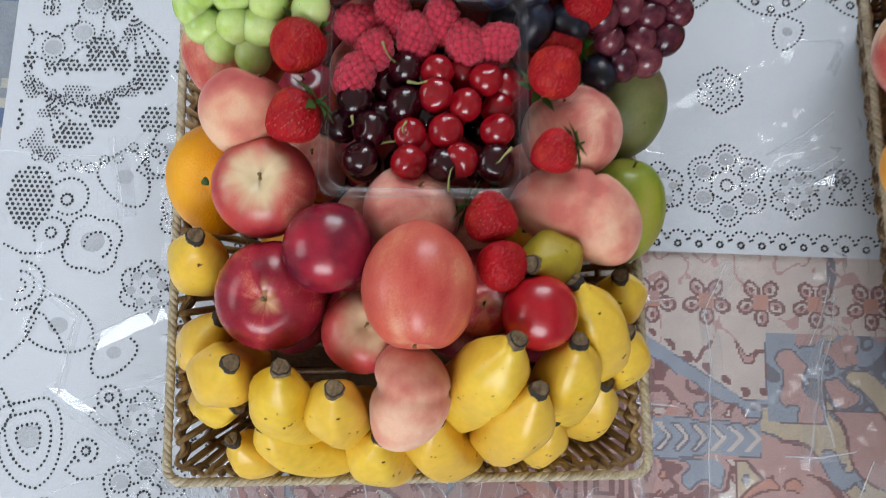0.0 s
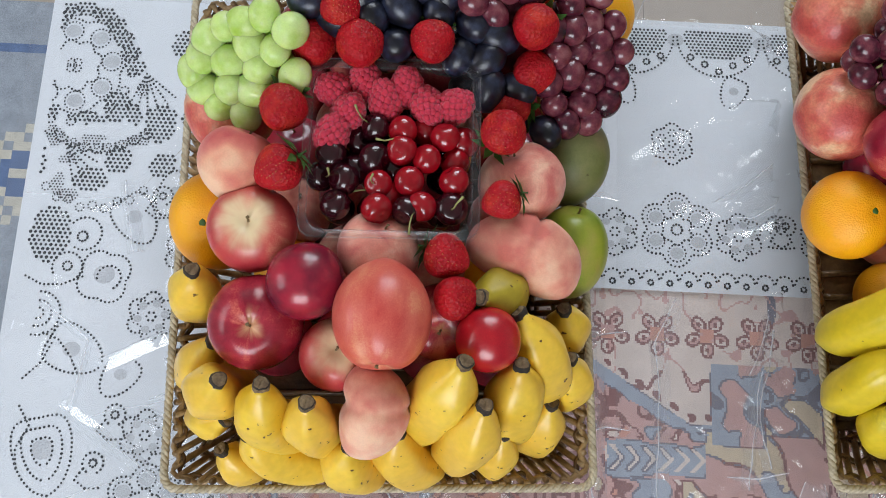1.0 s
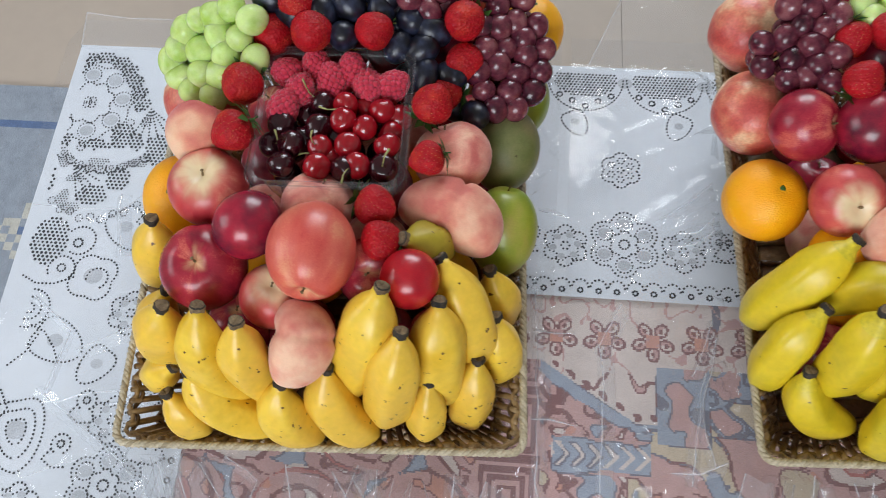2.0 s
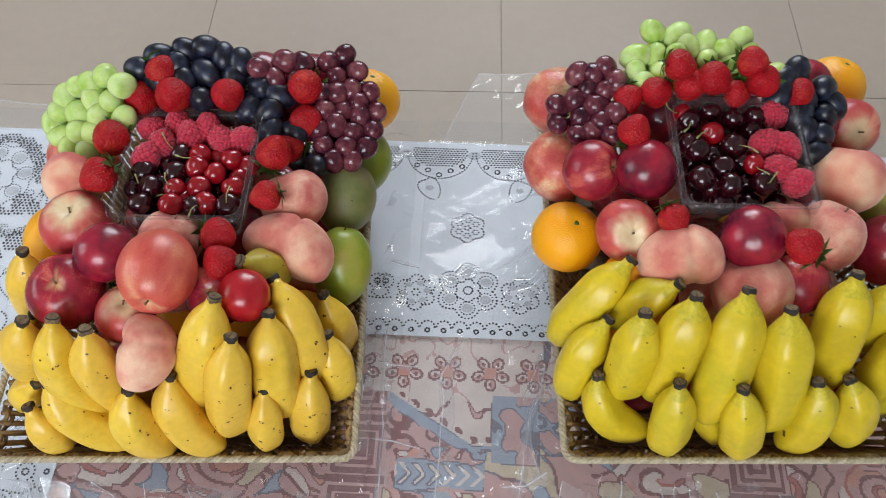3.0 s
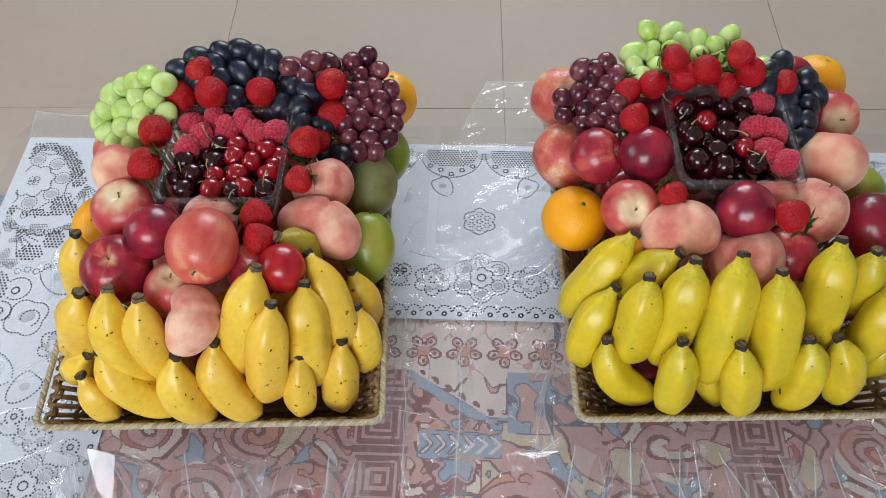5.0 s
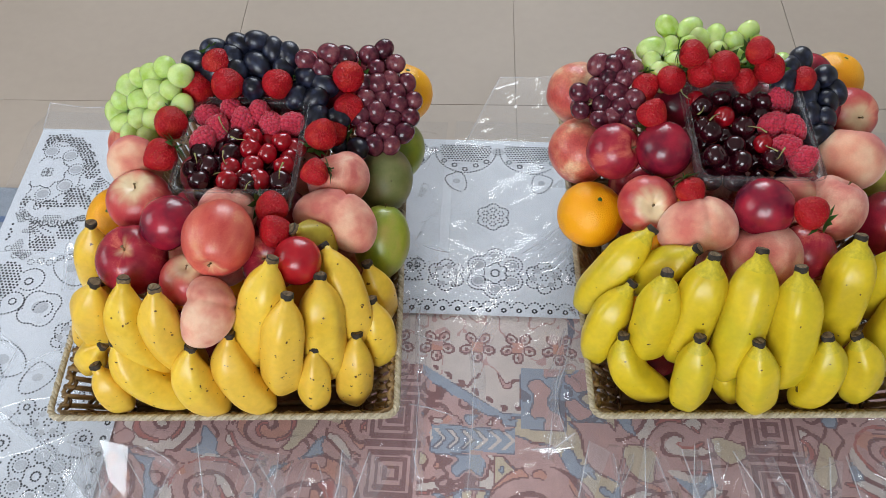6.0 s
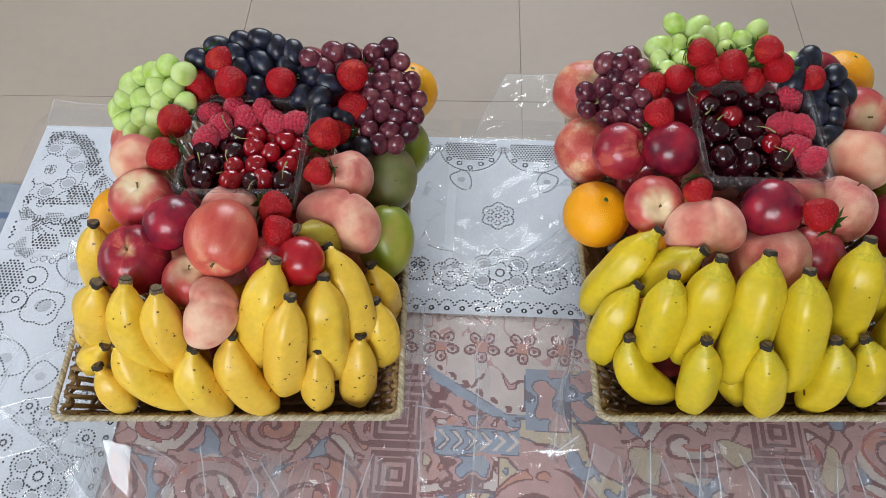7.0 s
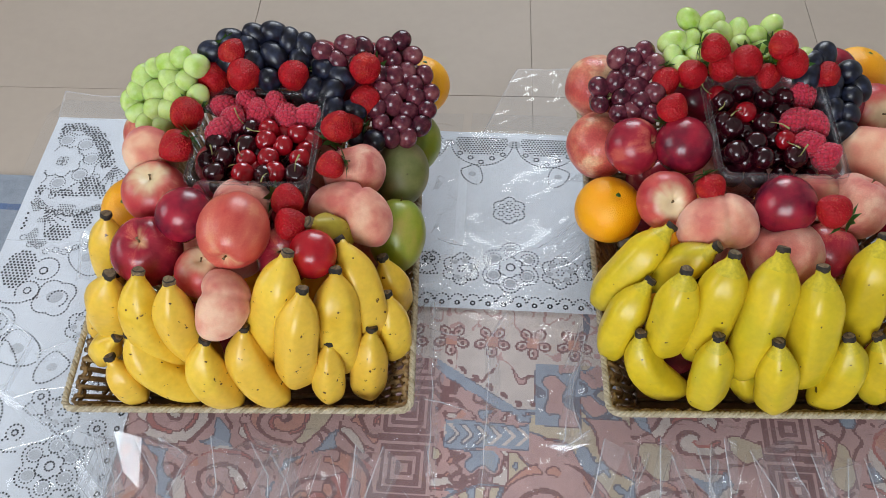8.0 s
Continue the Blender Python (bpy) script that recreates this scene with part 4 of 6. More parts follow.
BANANAS_B = [
    (0.414, 0.311, 0.215, 0.36, 0.283, 0.13, 0.022), (0.454, 0.281, 0.225, 0.402, 0.296, 0.15, 0.021), (0.394, 0.26, 0.19, 0.372, 0.232, 0.11, 0.021),
    (0.418, 0.24, 0.24, 0.415, 0.227, 0.135, 0.0235), (0.46, 0.25, 0.255, 0.449, 0.225, 0.135, 0.024),
    (0.506, 0.258, 0.255, 0.492, 0.205, 0.14, 0.0245), (0.544, 0.246, 0.245, 0.554, 0.206, 0.125, 0.0245),
    (0.606, 0.282, 0.25, 0.602, 0.246, 0.135, 0.0245), (0.656, 0.296, 0.215, 0.663, 0.296, 0.12, 0.022),
    (0.672, 0.267, 0.2, 0.654, 0.244, 0.12, 0.023), (0.387, 0.216, 0.16, 0.437, 0.199, 0.1, 0.0205), (0.452, 0.193, 0.2, 0.455, 0.179, 0.112, 0.0205),
]
BANANAS_B += [
    (0.508, 0.19, 0.2, 0.524, 0.179, 0.112, 0.0205), (0.579, 0.205, 0.19, 0.57, 0.189, 0.11, 0.021), (0.612, 0.214, 0.18, 0.624, 0.196, 0.11, 0.021),
    (0.694, 0.252, 0.13, 0.686, 0.245, 0.08, 0.02), (0.495, 0.225, 0.12, 0.508, 0.199, 0.09, 0.019),
]
GREEN_A = [
    (-0.117, 0.474, 0.271), (-0.131, 0.469, 0.264), (-0.146, 0.469, 0.259), (-0.096, 0.463, 0.269), (-0.085, 0.464, 0.273), (-0.109, 0.453, 0.258),
    (-0.167, 0.453, 0.24), (-0.147, 0.449, 0.243), (-0.121, 0.443, 0.247), (-0.093, 0.436, 0.25), (-0.166, 0.433, 0.225), (-0.143, 0.43, 0.231),
    (-0.135, 0.417, 0.223), (-0.15, 0.46, 0.251), (-0.16, 0.462, 0.249), (-0.154, 0.423, 0.222), (-0.128, 0.43, 0.235), (-0.125, 0.456, 0.255),
    (-0.108, 0.463, 0.266), (-0.173, 0.444, 0.231), (-0.128, 0.415, 0.223),
]
BLACK_A = [
    (-0.064, 0.502, 0.273), (-0.051, 0.502, 0.272), (-0.085, 0.488, 0.269), (-0.081, 0.48, 0.264), (-0.045, 0.493, 0.267), (-0.034, 0.496, 0.267),
    (-0.018, 0.514, 0.275), (-0.026, 0.51, 0.274), (0, 0.508, 0.27), (0.016, 0.502, 0.266), (0.013, 0.489, 0.259), (-0.016, 0.49, 0.263),
    (-0.027, 0.494, 0.266), (-0.039, 0.48, 0.26), (-0.019, 0.465, 0.251), (0.022, 0.495, 0.262), (0.04, 0.483, 0.253), (0.049, 0.461, 0.242),
    (0.057, 0.476, 0.248), (0.031, 0.461, 0.244), (0.054, 0.441, 0.231), (0.075, 0.443, 0.23), (-0.038, 0.51, 0.275), (0.03, 0.47, 0.248),
    (0.1, 0.415, 0.213), (-0.063, 0.479, 0.262),
]
RED_A = [
    (0.063, 0.508, 0.266), (0.08, 0.51, 0.261), (0.107, 0.518, 0.255), (0.098, 0.51, 0.255), (0.121, 0.53, 0.255), (0.113, 0.508, 0.248),
    (0.135, 0.518, 0.245), (0.145, 0.524, 0.244), (0.104, 0.488, 0.242), (0.116, 0.491, 0.24), (0.13, 0.496, 0.237), (0.148, 0.499, 0.232),
    (0.123, 0.475, 0.23), (0.138, 0.485, 0.229), (0.142, 0.474, 0.223), (0.116, 0.461, 0.226), (0.135, 0.457, 0.218), (0.153, 0.465, 0.215),
    (0.106, 0.437, 0.219), (0.117, 0.425, 0.21), (0.13, 0.441, 0.212), (0.148, 0.446, 0.208), (0.107, 0.47, 0.234), (0.155, 0.481, 0.221),
    (0.099, 0.45, 0.227), (0.054, 0.489, 0.26), (0.134, 0.43, 0.206), (0.039, 0.494, 0.268), (0.135, 0.503, 0.238), (0.123, 0.448, 0.218),
]
RED_B = [
    (0.369, 0.515, 0.253), (0.381, 0.513, 0.255), (0.393, 0.517, 0.26), (0.363, 0.508, 0.248), (0.378, 0.5, 0.248), (0.393, 0.496, 0.25),
    (0.403, 0.503, 0.256), (0.347, 0.488, 0.234), (0.337, 0.491, 0.233), (0.364, 0.491, 0.24), (0.387, 0.483, 0.242), (0.403, 0.474, 0.241),
    (0.371, 0.473, 0.233), (0.362, 0.471, 0.23), (0.391, 0.467, 0.235), (0.347, 0.471, 0.226), (0.371, 0.459, 0.226), (0.383, 0.46, 0.229),
    (0.4, 0.455, 0.231), (0.38, 0.475, 0.236), (0.359, 0.483, 0.235), (0.397, 0.487, 0.246), (0.37, 0.503, 0.248), (0.385, 0.506, 0.253),
]
GREEN_B = [
    (0.444, 0.561, 0.272), (0.47, 0.557, 0.271), (0.478, 0.547, 0.268), (0.497, 0.549, 0.268), (0.518, 0.542, 0.266), (0.534, 0.554, 0.27),
    (0.426, 0.533, 0.262), (0.426, 0.516, 0.257), (0.447, 0.535, 0.263), (0.45, 0.52, 0.258), (0.466, 0.537, 0.264), (0.5, 0.535, 0.263),
    (0.521, 0.529, 0.261), (0.511, 0.515, 0.256), (0.533, 0.532, 0.262), (0.434, 0.507, 0.253), (0.484, 0.538, 0.264), (0.506, 0.545, 0.267),
    (0.54, 0.539, 0.265), (0.569, 0.52, 0.258), (0.463, 0.547, 0.267), (0.419, 0.523, 0.259),
]
BLACK_B = [
    (0.589, 0.524, 0.255), (0.599, 0.524, 0.252), (0.622, 0.516, 0.242), (0.578, 0.516, 0.255), (0.624, 0.491, 0.23), (0.614, 0.485, 0.23),
    (0.615, 0.468, 0.222), (0.609, 0.452, 0.217), (0.6, 0.47, 0.228), (0.571, 0.499, 0.249), (0.632, 0.502, 0.232), (0.598, 0.499, 0.241),
    (0.594, 0.484, 0.236),
]
RASPBERRIES_A = [
    (-0.064, 0.431, 0.24), (-0.041, 0.439, 0.24), (-0.025, 0.425, 0.24), (-0.009, 0.436, 0.24), (0.008, 0.421, 0.24), (0.028, 0.422, 0.24),
    (-0.052, 0.414, 0.24), (-0.063, 0.396, 0.24),
]
CHERRIES_DARK_A = [
    (-0.031, 0.403, 0.238), (-0.063, 0.38, 0.238), (-0.052, 0.361, 0.238), (-0.057, 0.341, 0.238), (-0.03, 0.378, 0.238), (0.029, 0.342, 0.238),
    (-0.004, 0.339, 0.238), (-0.016, 0.374, 0.226), (-0.043, 0.395, 0.226), (-0.046, 0.372, 0.226), (-0.071, 0.366, 0.226),
]
CHERRIES_RED_A = [
    (-0.01, 0.401, 0.24), (-0.01, 0.385, 0.24), (0.009, 0.379, 0.24), (0.022, 0.397, 0.24), (-0.026, 0.358, 0.24), (-0.003, 0.361, 0.24),
    (0.03, 0.363, 0.24), (-0.026, 0.339, 0.24), (0.007, 0.342, 0.24), (0.036, 0.397, 0.23), (0.006, 0.404, 0.23), (0.03, 0.381, 0.23),
    (-0.019, 0.352, 0.23),
]
RASPBERRIES_B = [
    (0.567, 0.483, 0.238), (0.553, 0.444, 0.238), (0.573, 0.438, 0.238), (0.577, 0.395, 0.238), (0.561, 0.411, 0.238),
]
CHERRIES_DARK_B = [
    (0.48, 0.473, 0.235), (0.503, 0.486, 0.235), (0.526, 0.478, 0.235), (0.549, 0.483, 0.235), (0.521, 0.441, 0.235), (0.485, 0.433, 0.235),
    (0.486, 0.398, 0.235), (0.512, 0.391, 0.235), (0.546, 0.395, 0.235), (0.508, 0.413, 0.235), (0.478, 0.441, 0.235), (0.503, 0.437, 0.223),
    (0.531, 0.43, 0.223), (0.497, 0.397, 0.223), (0.547, 0.473, 0.223),
]
CHERRIES_RED_B = [
    (0.502, 0.455, 0.237), (0.538, 0.416, 0.237), (0.474, 0.48, 0.237),
]
STRAWBERRIES_A = [
    (-0.1, 0.411, 0.249, 0.0195), (-0.098, 0.364, 0.25, 0.019), (-0.082, 0.466, 0.249, 0.0205), (-0.045, 0.46, 0.261, 0.0195),
    (-0.06, 0.484, 0.272, 0.017), (0.009, 0.466, 0.258, 0.018), (0.086, 0.483, 0.256, 0.019), (0.088, 0.455, 0.235, 0.018),
    (0.073, 0.432, 0.221, 0.017), (0.065, 0.4, 0.248, 0.0185), (0.026, 0.306, 0.24, 0.018), (0.035, 0.275, 0.24, 0.0175),
    (0.067, 0.348, 0.248, 0.0155),
]
STRAWBERRIES_B = [
    (0.462, 0.501, 0.285, 0.018), (0.499, 0.496, 0.272, 0.02), (0.478, 0.497, 0.262, 0.0195), (0.417, 0.487, 0.25, 0.0175),
    (0.444, 0.489, 0.257, 0.0185), (0.42, 0.442, 0.25, 0.019), (0.536, 0.508, 0.285, 0.018), (0.549, 0.497, 0.27, 0.019),
    (0.528, 0.499, 0.25, 0.0165), (0.591, 0.501, 0.25, 0.0185), (0.452, 0.345, 0.24, 0.0175), (0.565, 0.312, 0.25, 0.0195),
]


# ---- bananas ----
def banana(tip, base, r, green, brown_cut, k, side=0.0):
    """A short plump banana from its stalk at tip to its blossom end past base, belly outwards."""
    tip, base = Vector(tip), Vector(base)
    axis = base - tip
    end = base + axis.normalized() * r * 0.85
    belly = Vector((side * 1.6, -0.35 if tip.z < 0.2 else -1, 0.75 - abs(side) * 0.6))
    ax = (end - tip).normalized()
    belly -= ax * belly.dot(ax)
    belly.normalize()
    length = (end - tip).length
    bend = ((0.075 if green else 0.10) + 0.10 * abs(side)) * length * (0.85 + 0.3 * ((k * 0.37) % 1))
    n, sides = 28, 30
    pts, rad = [], []
    stalk = 0.0046 + 0.06 * r
    neck = min(0.037, length * 0.36)
    r *= 0.965
    for i in range(n + 1):
        s = i / n
        p = tip.lerp(end, s) + belly * bend * 4 * s * (1 - s) * 0.9
        d = s * length
        g = max(0.0, min(1.0, (d - 0.004) / neck))
        q = stalk + (r - stalk) * (1 - (1 - g) ** 2.0)
        tail = (length - d) / (r * 2.0)
        if tail < 1:
            q *= max(0.14, math.sqrt(max(0.0, 1 - (1 - tail) ** 2)))
        pts.append(p - tip)
        rad.append(q)
    sect = lambda i, a: 1 + (0.095 * abs(math.cos(2.5 * a + 0.6 + k)) ** 2.5 - 0.05 + 0.02 * math.sin(a * 2 + k)) * min(1, i / 5)
    v, f = sweep(pts, rad, sides, wobble=sect, up=belly)
    me = mesh_of("banana_peel", v, f, [BANANA_GREEN if green else BANANA_OLIVE if k == 17 else BANANA, NECK], index=[1 if (j // sides) < 3 and green else 0 for j in range(len(f))])
    ob = tagged(new("banana", me), "short plump greenish-yellow banana standing in the basket" if green else "short ripe yellow banana with brown specks in the basket", "banana",
                "greenish bananas" if green else "ripe bananas")
    ob.matrix_basis = Matrix.Translation(tip)
    d = (pts[0] - pts[2]).normalized()
    v, f = sweep([-d * 0.001, d * 0.001, d * 0.0036, d * 0.0045, d * 0.0040], [stalk * 1.02, stalk * 1.06, stalk * 1.02, stalk * 0.86, stalk * 0.6], 14,
                 wobble=lambda i, a: 1 + 0.07 * math.sin(3 * a + k) + 0.05 * math.sin(7 * a + i + k))
    part("stalk_end", mesh_of("stalk_end", v, f, [BANANA_CUT, BANANA_TIP], index=[int(not brown_cut and j < 42 or brown_cut and 28 <= j < 42) for j in range(len(f))]), ob, "dry brown cut stalk" if brown_cut else "dry black stalk end")


for k, row in enumerate(BANANAS_A):
    banana(row[:3], row[3:6], row[6], False, k in (2, 3, 4, 17), k, {1: -0.7, 2: -0.6, 3: -0.5, 12: -0.7, 13: -0.7, 14: -1.0, 7: 0.7, 8: 0.1, 9: 0.1}.get(k, 0.0))
for k, row in enumerate(BANANAS_B):
    banana(row[:3], row[3:6], row[6], True, False, k + 3, {0: -0.4, 10: -1.3, 2: -0.4, 13: 0.6, 14: 0.5, 9: 0.4}.get(k, 0.0))

# ---- round fruit ----
def bean_fruit(name, mat, half=1.25, girth=0.85, bow=0.34, cleft=0.0, deep=0.16, nu=34, nv=40):
    """A flat peach seen on edge: long in x, bowed towards +y, with a furrow across the outside of the bow."""
    v, f = [], []
    for i in range(nv + 1):
        th = math.pi * i / nv
        x = half * math.cos(th)
        rad = girth * max(0.0, math.sin(th)) ** 0.8
        for j in range(nu):
            ph = 2 * math.pi * j / nu
            out = math.cos(ph)
            r = rad * (1 - deep * math.exp(-((x - cleft) / 0.10) ** 2) * (0.35 + 0.65 * max(0.0, out)) - 1.4 * deep * math.exp(-((x - cleft) / 0.24) ** 2) * max(0.0, -out)
                       - 0.07 * x / half)
            v.append((x, r * out + bow * (0.5 - (x / half) ** 2), r * math.sin(ph)))
    for i in range(nv):
        for j in range(nu):
            k = (j + 1) % nu
            f.append((i * nu + j, (i + 1) * nu + j, (i + 1) * nu + k, i * nu + k))
    return mesh_of(name, v, f, mat)


SHAPES = {
    "peach": round_fruit("peach", PEACH, 0.22, 0.35, 0.10, 0.95, 0.05),
    "flat_peach": bean_fruit("flat_peach", PEACH_FLAT, 1.42, 0.92, 0.24, 0.0, 0.14),
    "pink_peach": round_fruit("pink_peach", PEACH_PINK, 0.25, 0.4, 0.06, 0.92, 0.0),
    "pink_flat_peach": bean_fruit("pink_flat_peach", PEACH_FLAT, 1.22, 0.90, 0.22, -0.25, 0.10),
    "nectarine": round_fruit("nectarine", NECTARINE, 0.26, 0.33, 0.05, 0.95, 0.04),
    "pale_nectarine": round_fruit("pale_nectarine", NECTARINE_PALE, 0.34, 0.42, 0.06, 0.92, 0.0),
    "big_nectarine": round_fruit("big_nectarine", NECTARINE_ORANGE, 0.22, 0.3, 0.07, 1.02, 0.05),
    "plum": round_fruit("plum", PLUM, 0.16, 0.28, 0.025, 0.95),
    "red_plum": round_fruit("red_plum", PLUM_RED, 0.14, 0.26, 0.03, 0.97),
    "orange": round_fruit("orange", ORANGE, 0.07, 0.16, 0.0, 0.97, -0.03),
    "pomegranate": round_fruit("pomegranate", POMEGRANATE, 0.05, 0.2, 0.0, 0.95, 0.0, 6, 0.018),
    "mango": round_fruit("mango", MANGO, 0.06, 0.2, 0.0, 1.2, 0.04),
    "green_apple": round_fruit("green_apple", MANGO_BRIGHT, 0.10, 0.25, 0.0, 1.15, 0.03),
}
LABELS = {
    "peach": ("velvety cream and rose peach in the basket", "peach"), "flat_peach": ("cream and rose furrowed flat peach in the basket", "peach"),
    "pink_peach": ("velvety dull pink peach among the fruit", "peach"), "pink_flat_peach": ("pink velvety flat peach lying on the bananas", "peach"),
    "nectarine": ("shiny dark red nectarine with its stalk hollow", "nectarine"), "pale_nectarine": ("red nectarine with pale yellow stalk hollow", "nectarine"),
    "big_nectarine": ("large orange-red nectarine with freckled skin", "nectarine"), "plum": ("glossy dark purple plum in the basket", "plum"),
    "red_plum": ("glossy bright red plum in the basket", "plum"), "orange": ("bright dimpled navel orange in the basket", "orange"),
    "pomegranate": ("red and yellow pomegranate with open crown", "pomegranate"), "mango": ("dull green mango leaning on the basket side", "mango"),
    "green_apple": ("bright yellow-green mango at the basket side", "mango"),
}


def stalk_mesh():
    v, f = sweep([(0, 0, -0.12), (0.02, 0, 0.05), (0.06, 0.02, 0.16)], [0.035, 0.03, 0.045], 7)
    return mesh_of("stalk", v, f, STALK_BROWN)


def crown_mesh():
    v, f = [], []
    for k in range(12):
        a0, a1, am = (2 * math.pi * (k + q) / 12 for q in (0, 1, 0.5))
        i = len(v)
        rt = 0.30 if k % 2 else 0.24
        v += [(0.20 * math.cos(a0), 0.20 * math.sin(a0), -0.06), (0.20 * math.cos(a1), 0.20 * math.sin(a1), -0.06), (0.24 * math.cos(a1), 0.24 * math.sin(a1), 0.12),
              (rt * math.cos(am), rt * math.sin(am), 0.24), (0.24 * math.cos(a0), 0.24 * math.sin(a0), 0.12)]
        f.append((i, i + 1, i + 2, i + 3, i + 4))
    i = len(v)
    v += [(0.19 * math.cos(2 * math.pi * k / 12), 0.19 * math.sin(2 * math.pi * k / 12), -0.05) for k in range(12)]
    f.append(tuple(range(i, i + 12)))
    return mesh_of("crown", v, f, skin("dry_crown", [(0.3, (0.30, 0.16, 0.06)), (0.7, (0.50, 0.32, 0.14))], 4, rough=0.8))


STALK_ME, CROWN_ME = stalk_mesh(), crown_mesh()
BUTTON_ME = mesh_of("stem_button", *sweep([(0, 0, -0.06), (0, 0, 0.015), (0, 0, 0.03)], [0.085, 0.075, 0.03], 8, wobble=lambda i, a: 1 + 0.2 * math.cos(5 * a)), LEAF)


def flat_peach(kind, x, y, z, r, along, bow):
    """A flat peach lying on edge; along is its length, bow the side to which it bulges."""
    a = Vector(along).normalized()
    o = (Vector(bow) - a * Vector(bow).dot(a)).normalized()
    ob = tagged(new(kind, SHAPES[kind]), *LABELS[kind])
    ob.matrix_basis = Matrix.Translation((x, y, z)) @ Matrix((a, o, a.cross(o))).transposed().to_4x4() @ Matrix.Scale(r, 4)
    return ob


def fruit(kind, x, y, z, r, ax=(0, 0, 1), spin=0.0, squash=(1, 1, 1), face=None):
    """One fruit; ax is the way its stalk points, face the side on which its furrow lies."""
    ob = new(kind, SHAPES[kind])
    q = Vector((0, 0, 1)).rotation_difference(Vector(ax).normalized())
    turn = q.to_matrix()
    if face:
        up = Vector(ax).normalized()
        side = (Vector(face) - up * Vector(face).dot(up)).normalized()
        turn = Matrix((side, up.cross(side), up)).transposed()
    ob.matrix_basis = Matrix.Translation((x, y, z)) @ turn.to_4x4() @ pose(0, 0, 0, 0, 0, spin) @ Matrix.Diagonal((r * squash[0], r * squash[1], r * squash[2], 1))
    tagged(ob, *LABELS[kind], group="")
    top = {"peach": 0.70, "big_nectarine": 0.76, "pink_peach": 0.66, "mango": 1.1, "green_apple": 1.0, "nectarine": 0.72, "pale_nectarine": 0.62, "plum": 0.8, "red_plum": 0.85}.get(kind)
    if top:
        part("stalk", STALK_ME, ob, "short dry stalk", pose(0, 0, top))
    if kind == "orange":
        part("stem_button", BUTTON_ME, ob, "green stem button", pose(0, 0, 0.90))
    if kind == "pomegranate":
        part("crown", CROWN_ME, ob, "dry open crown", pose(0, 0, 0.90))
    return ob


# first basket
fruit("pomegranate", -0.154, 0.430, 0.190, 0.037, (0.45, 0.10, 0.9))
fruit("peach", -0.135, 0.373, 0.227, 0.0305, (0.3, 0.8, 0.3), 0, face=(0.7, -0.2, 0.6))
fruit("orange", -0.163, 0.346, 0.155, 0.0415, (-0.1, -0.3, 0.9))
fruit("pale_nectarine", -0.120, 0.324, 0.222, 0.0338, (0.05, -0.02, 1), 60)
fruit("plum", -0.074, 0.282, 0.240, 0.0292, (0.5, -0.5, -0.6))
fruit("nectarine", -0.112, 0.254, 0.214, 0.0360, (0.05, -0.25, 0.95), 100)
fruit("pink_peach", -0.024, 0.312, 0.222, 0.031, (0.2, 0.5, 0.7))
fruit("big_nectarine", -0.016, 0.257, 0.252, 0.0352, (0.0, -0.93, 0.05), 0, (1, 1, 1.12), face=(-0.35, -0.1, 1))
fruit("red_plum", 0.060, 0.247, 0.232, 0.0245, (0.3, 0.6, -0.5))
fruit("pale_nectarine", -0.051, 0.233, 0.212, 0.0275, (0.1, 0.1, 1), 20)
flat_peach("pink_flat_peach", -0.022, 0.192, 0.219, 0.0285, (-0.08, -0.8, -0.3), (1, -0.1, 0.25))
flat_peach("flat_peach", 0.087, 0.316, 0.208, 0.0322, (-0.92, 0.30, 0.16), (0.35, 0.70, 0.45))
fruit("pink_peach", 0.083, 0.374, 0.208, 0.0345, (-0.3, 0.6, 0.6), 30)
fruit("mango", 0.127, 0.410, 0.165, 0.0325, (0.1, 0.75, 0.45))
fruit("green_apple", 0.130, 0.334, 0.150, 0.033, (0.05, 0.6, 0.6), 0, (0.95, 0.95, 1.1))
fruit("nectarine", 0.026, 0.262, 0.205, 0.030, (0, -0.4, 0.9), 200)
fruit("orange", 0.140, 0.532, 0.185, 0.036, (0.2, 0.2, 0.9))
fruit("green_apple", 0.134, 0.486, 0.135, 0.034, (0, 1, 0.2))
# second basket
fruit("pomegranate", 0.352, 0.545, 0.180, 0.0380, (-0.5, 0.5, -0.6))
fruit("pomegranate", 0.353, 0.460, 0.170, 0.0385, (0.85, 0.1, 0.6))
fruit("nectarine", 0.383, 0.420, 0.214, 0.0315, (0.75, -0.25, 0.55), 20)
fruit("plum", 0.435, 0.415, 0.224, 0.0312, (-0.2, 0.5, -0.8))
fruit("orange", 0.362, 0.376, 0.157, 0.0372, (0.18, -0.15, 0.95))
fruit("pale_nectarine", 0.415, 0.353, 0.206, 0.0315, (0.1, -0.7, 0.7), 90)
flat_peach("pink_flat_peach", 0.462, 0.318, 0.213, 0.0335, (-0.95, -0.05, -0.15), (0.1, 0.2, 0.9))
fruit("plum", 0.528, 0.334, 0.229, 0.0308, (0.3, 0.4, -0.8))
fruit("peach", 0.568, 0.364, 0.207, 0.029, (0, 0.6, 0.7))
fruit("pink_peach", 0.610, 0.356, 0.206, 0.0355, (0.3, 0.4, 0.7), 0, (0.95, 0.95, 1.08))
fruit("peach", 0.646, 0.433, 0.198, 0.039, (0.1, 0.7, 0.6), 50, (1.1, 1, 0.95))
fruit("pale_nectarine", 0.667, 0.512, 0.187, 0.0325, (0.15, -0.75, 0.6), 10)
fruit("orange", 0.672, 0.592, 0.167, 0.036, (0.2, 0.2, 0.9))
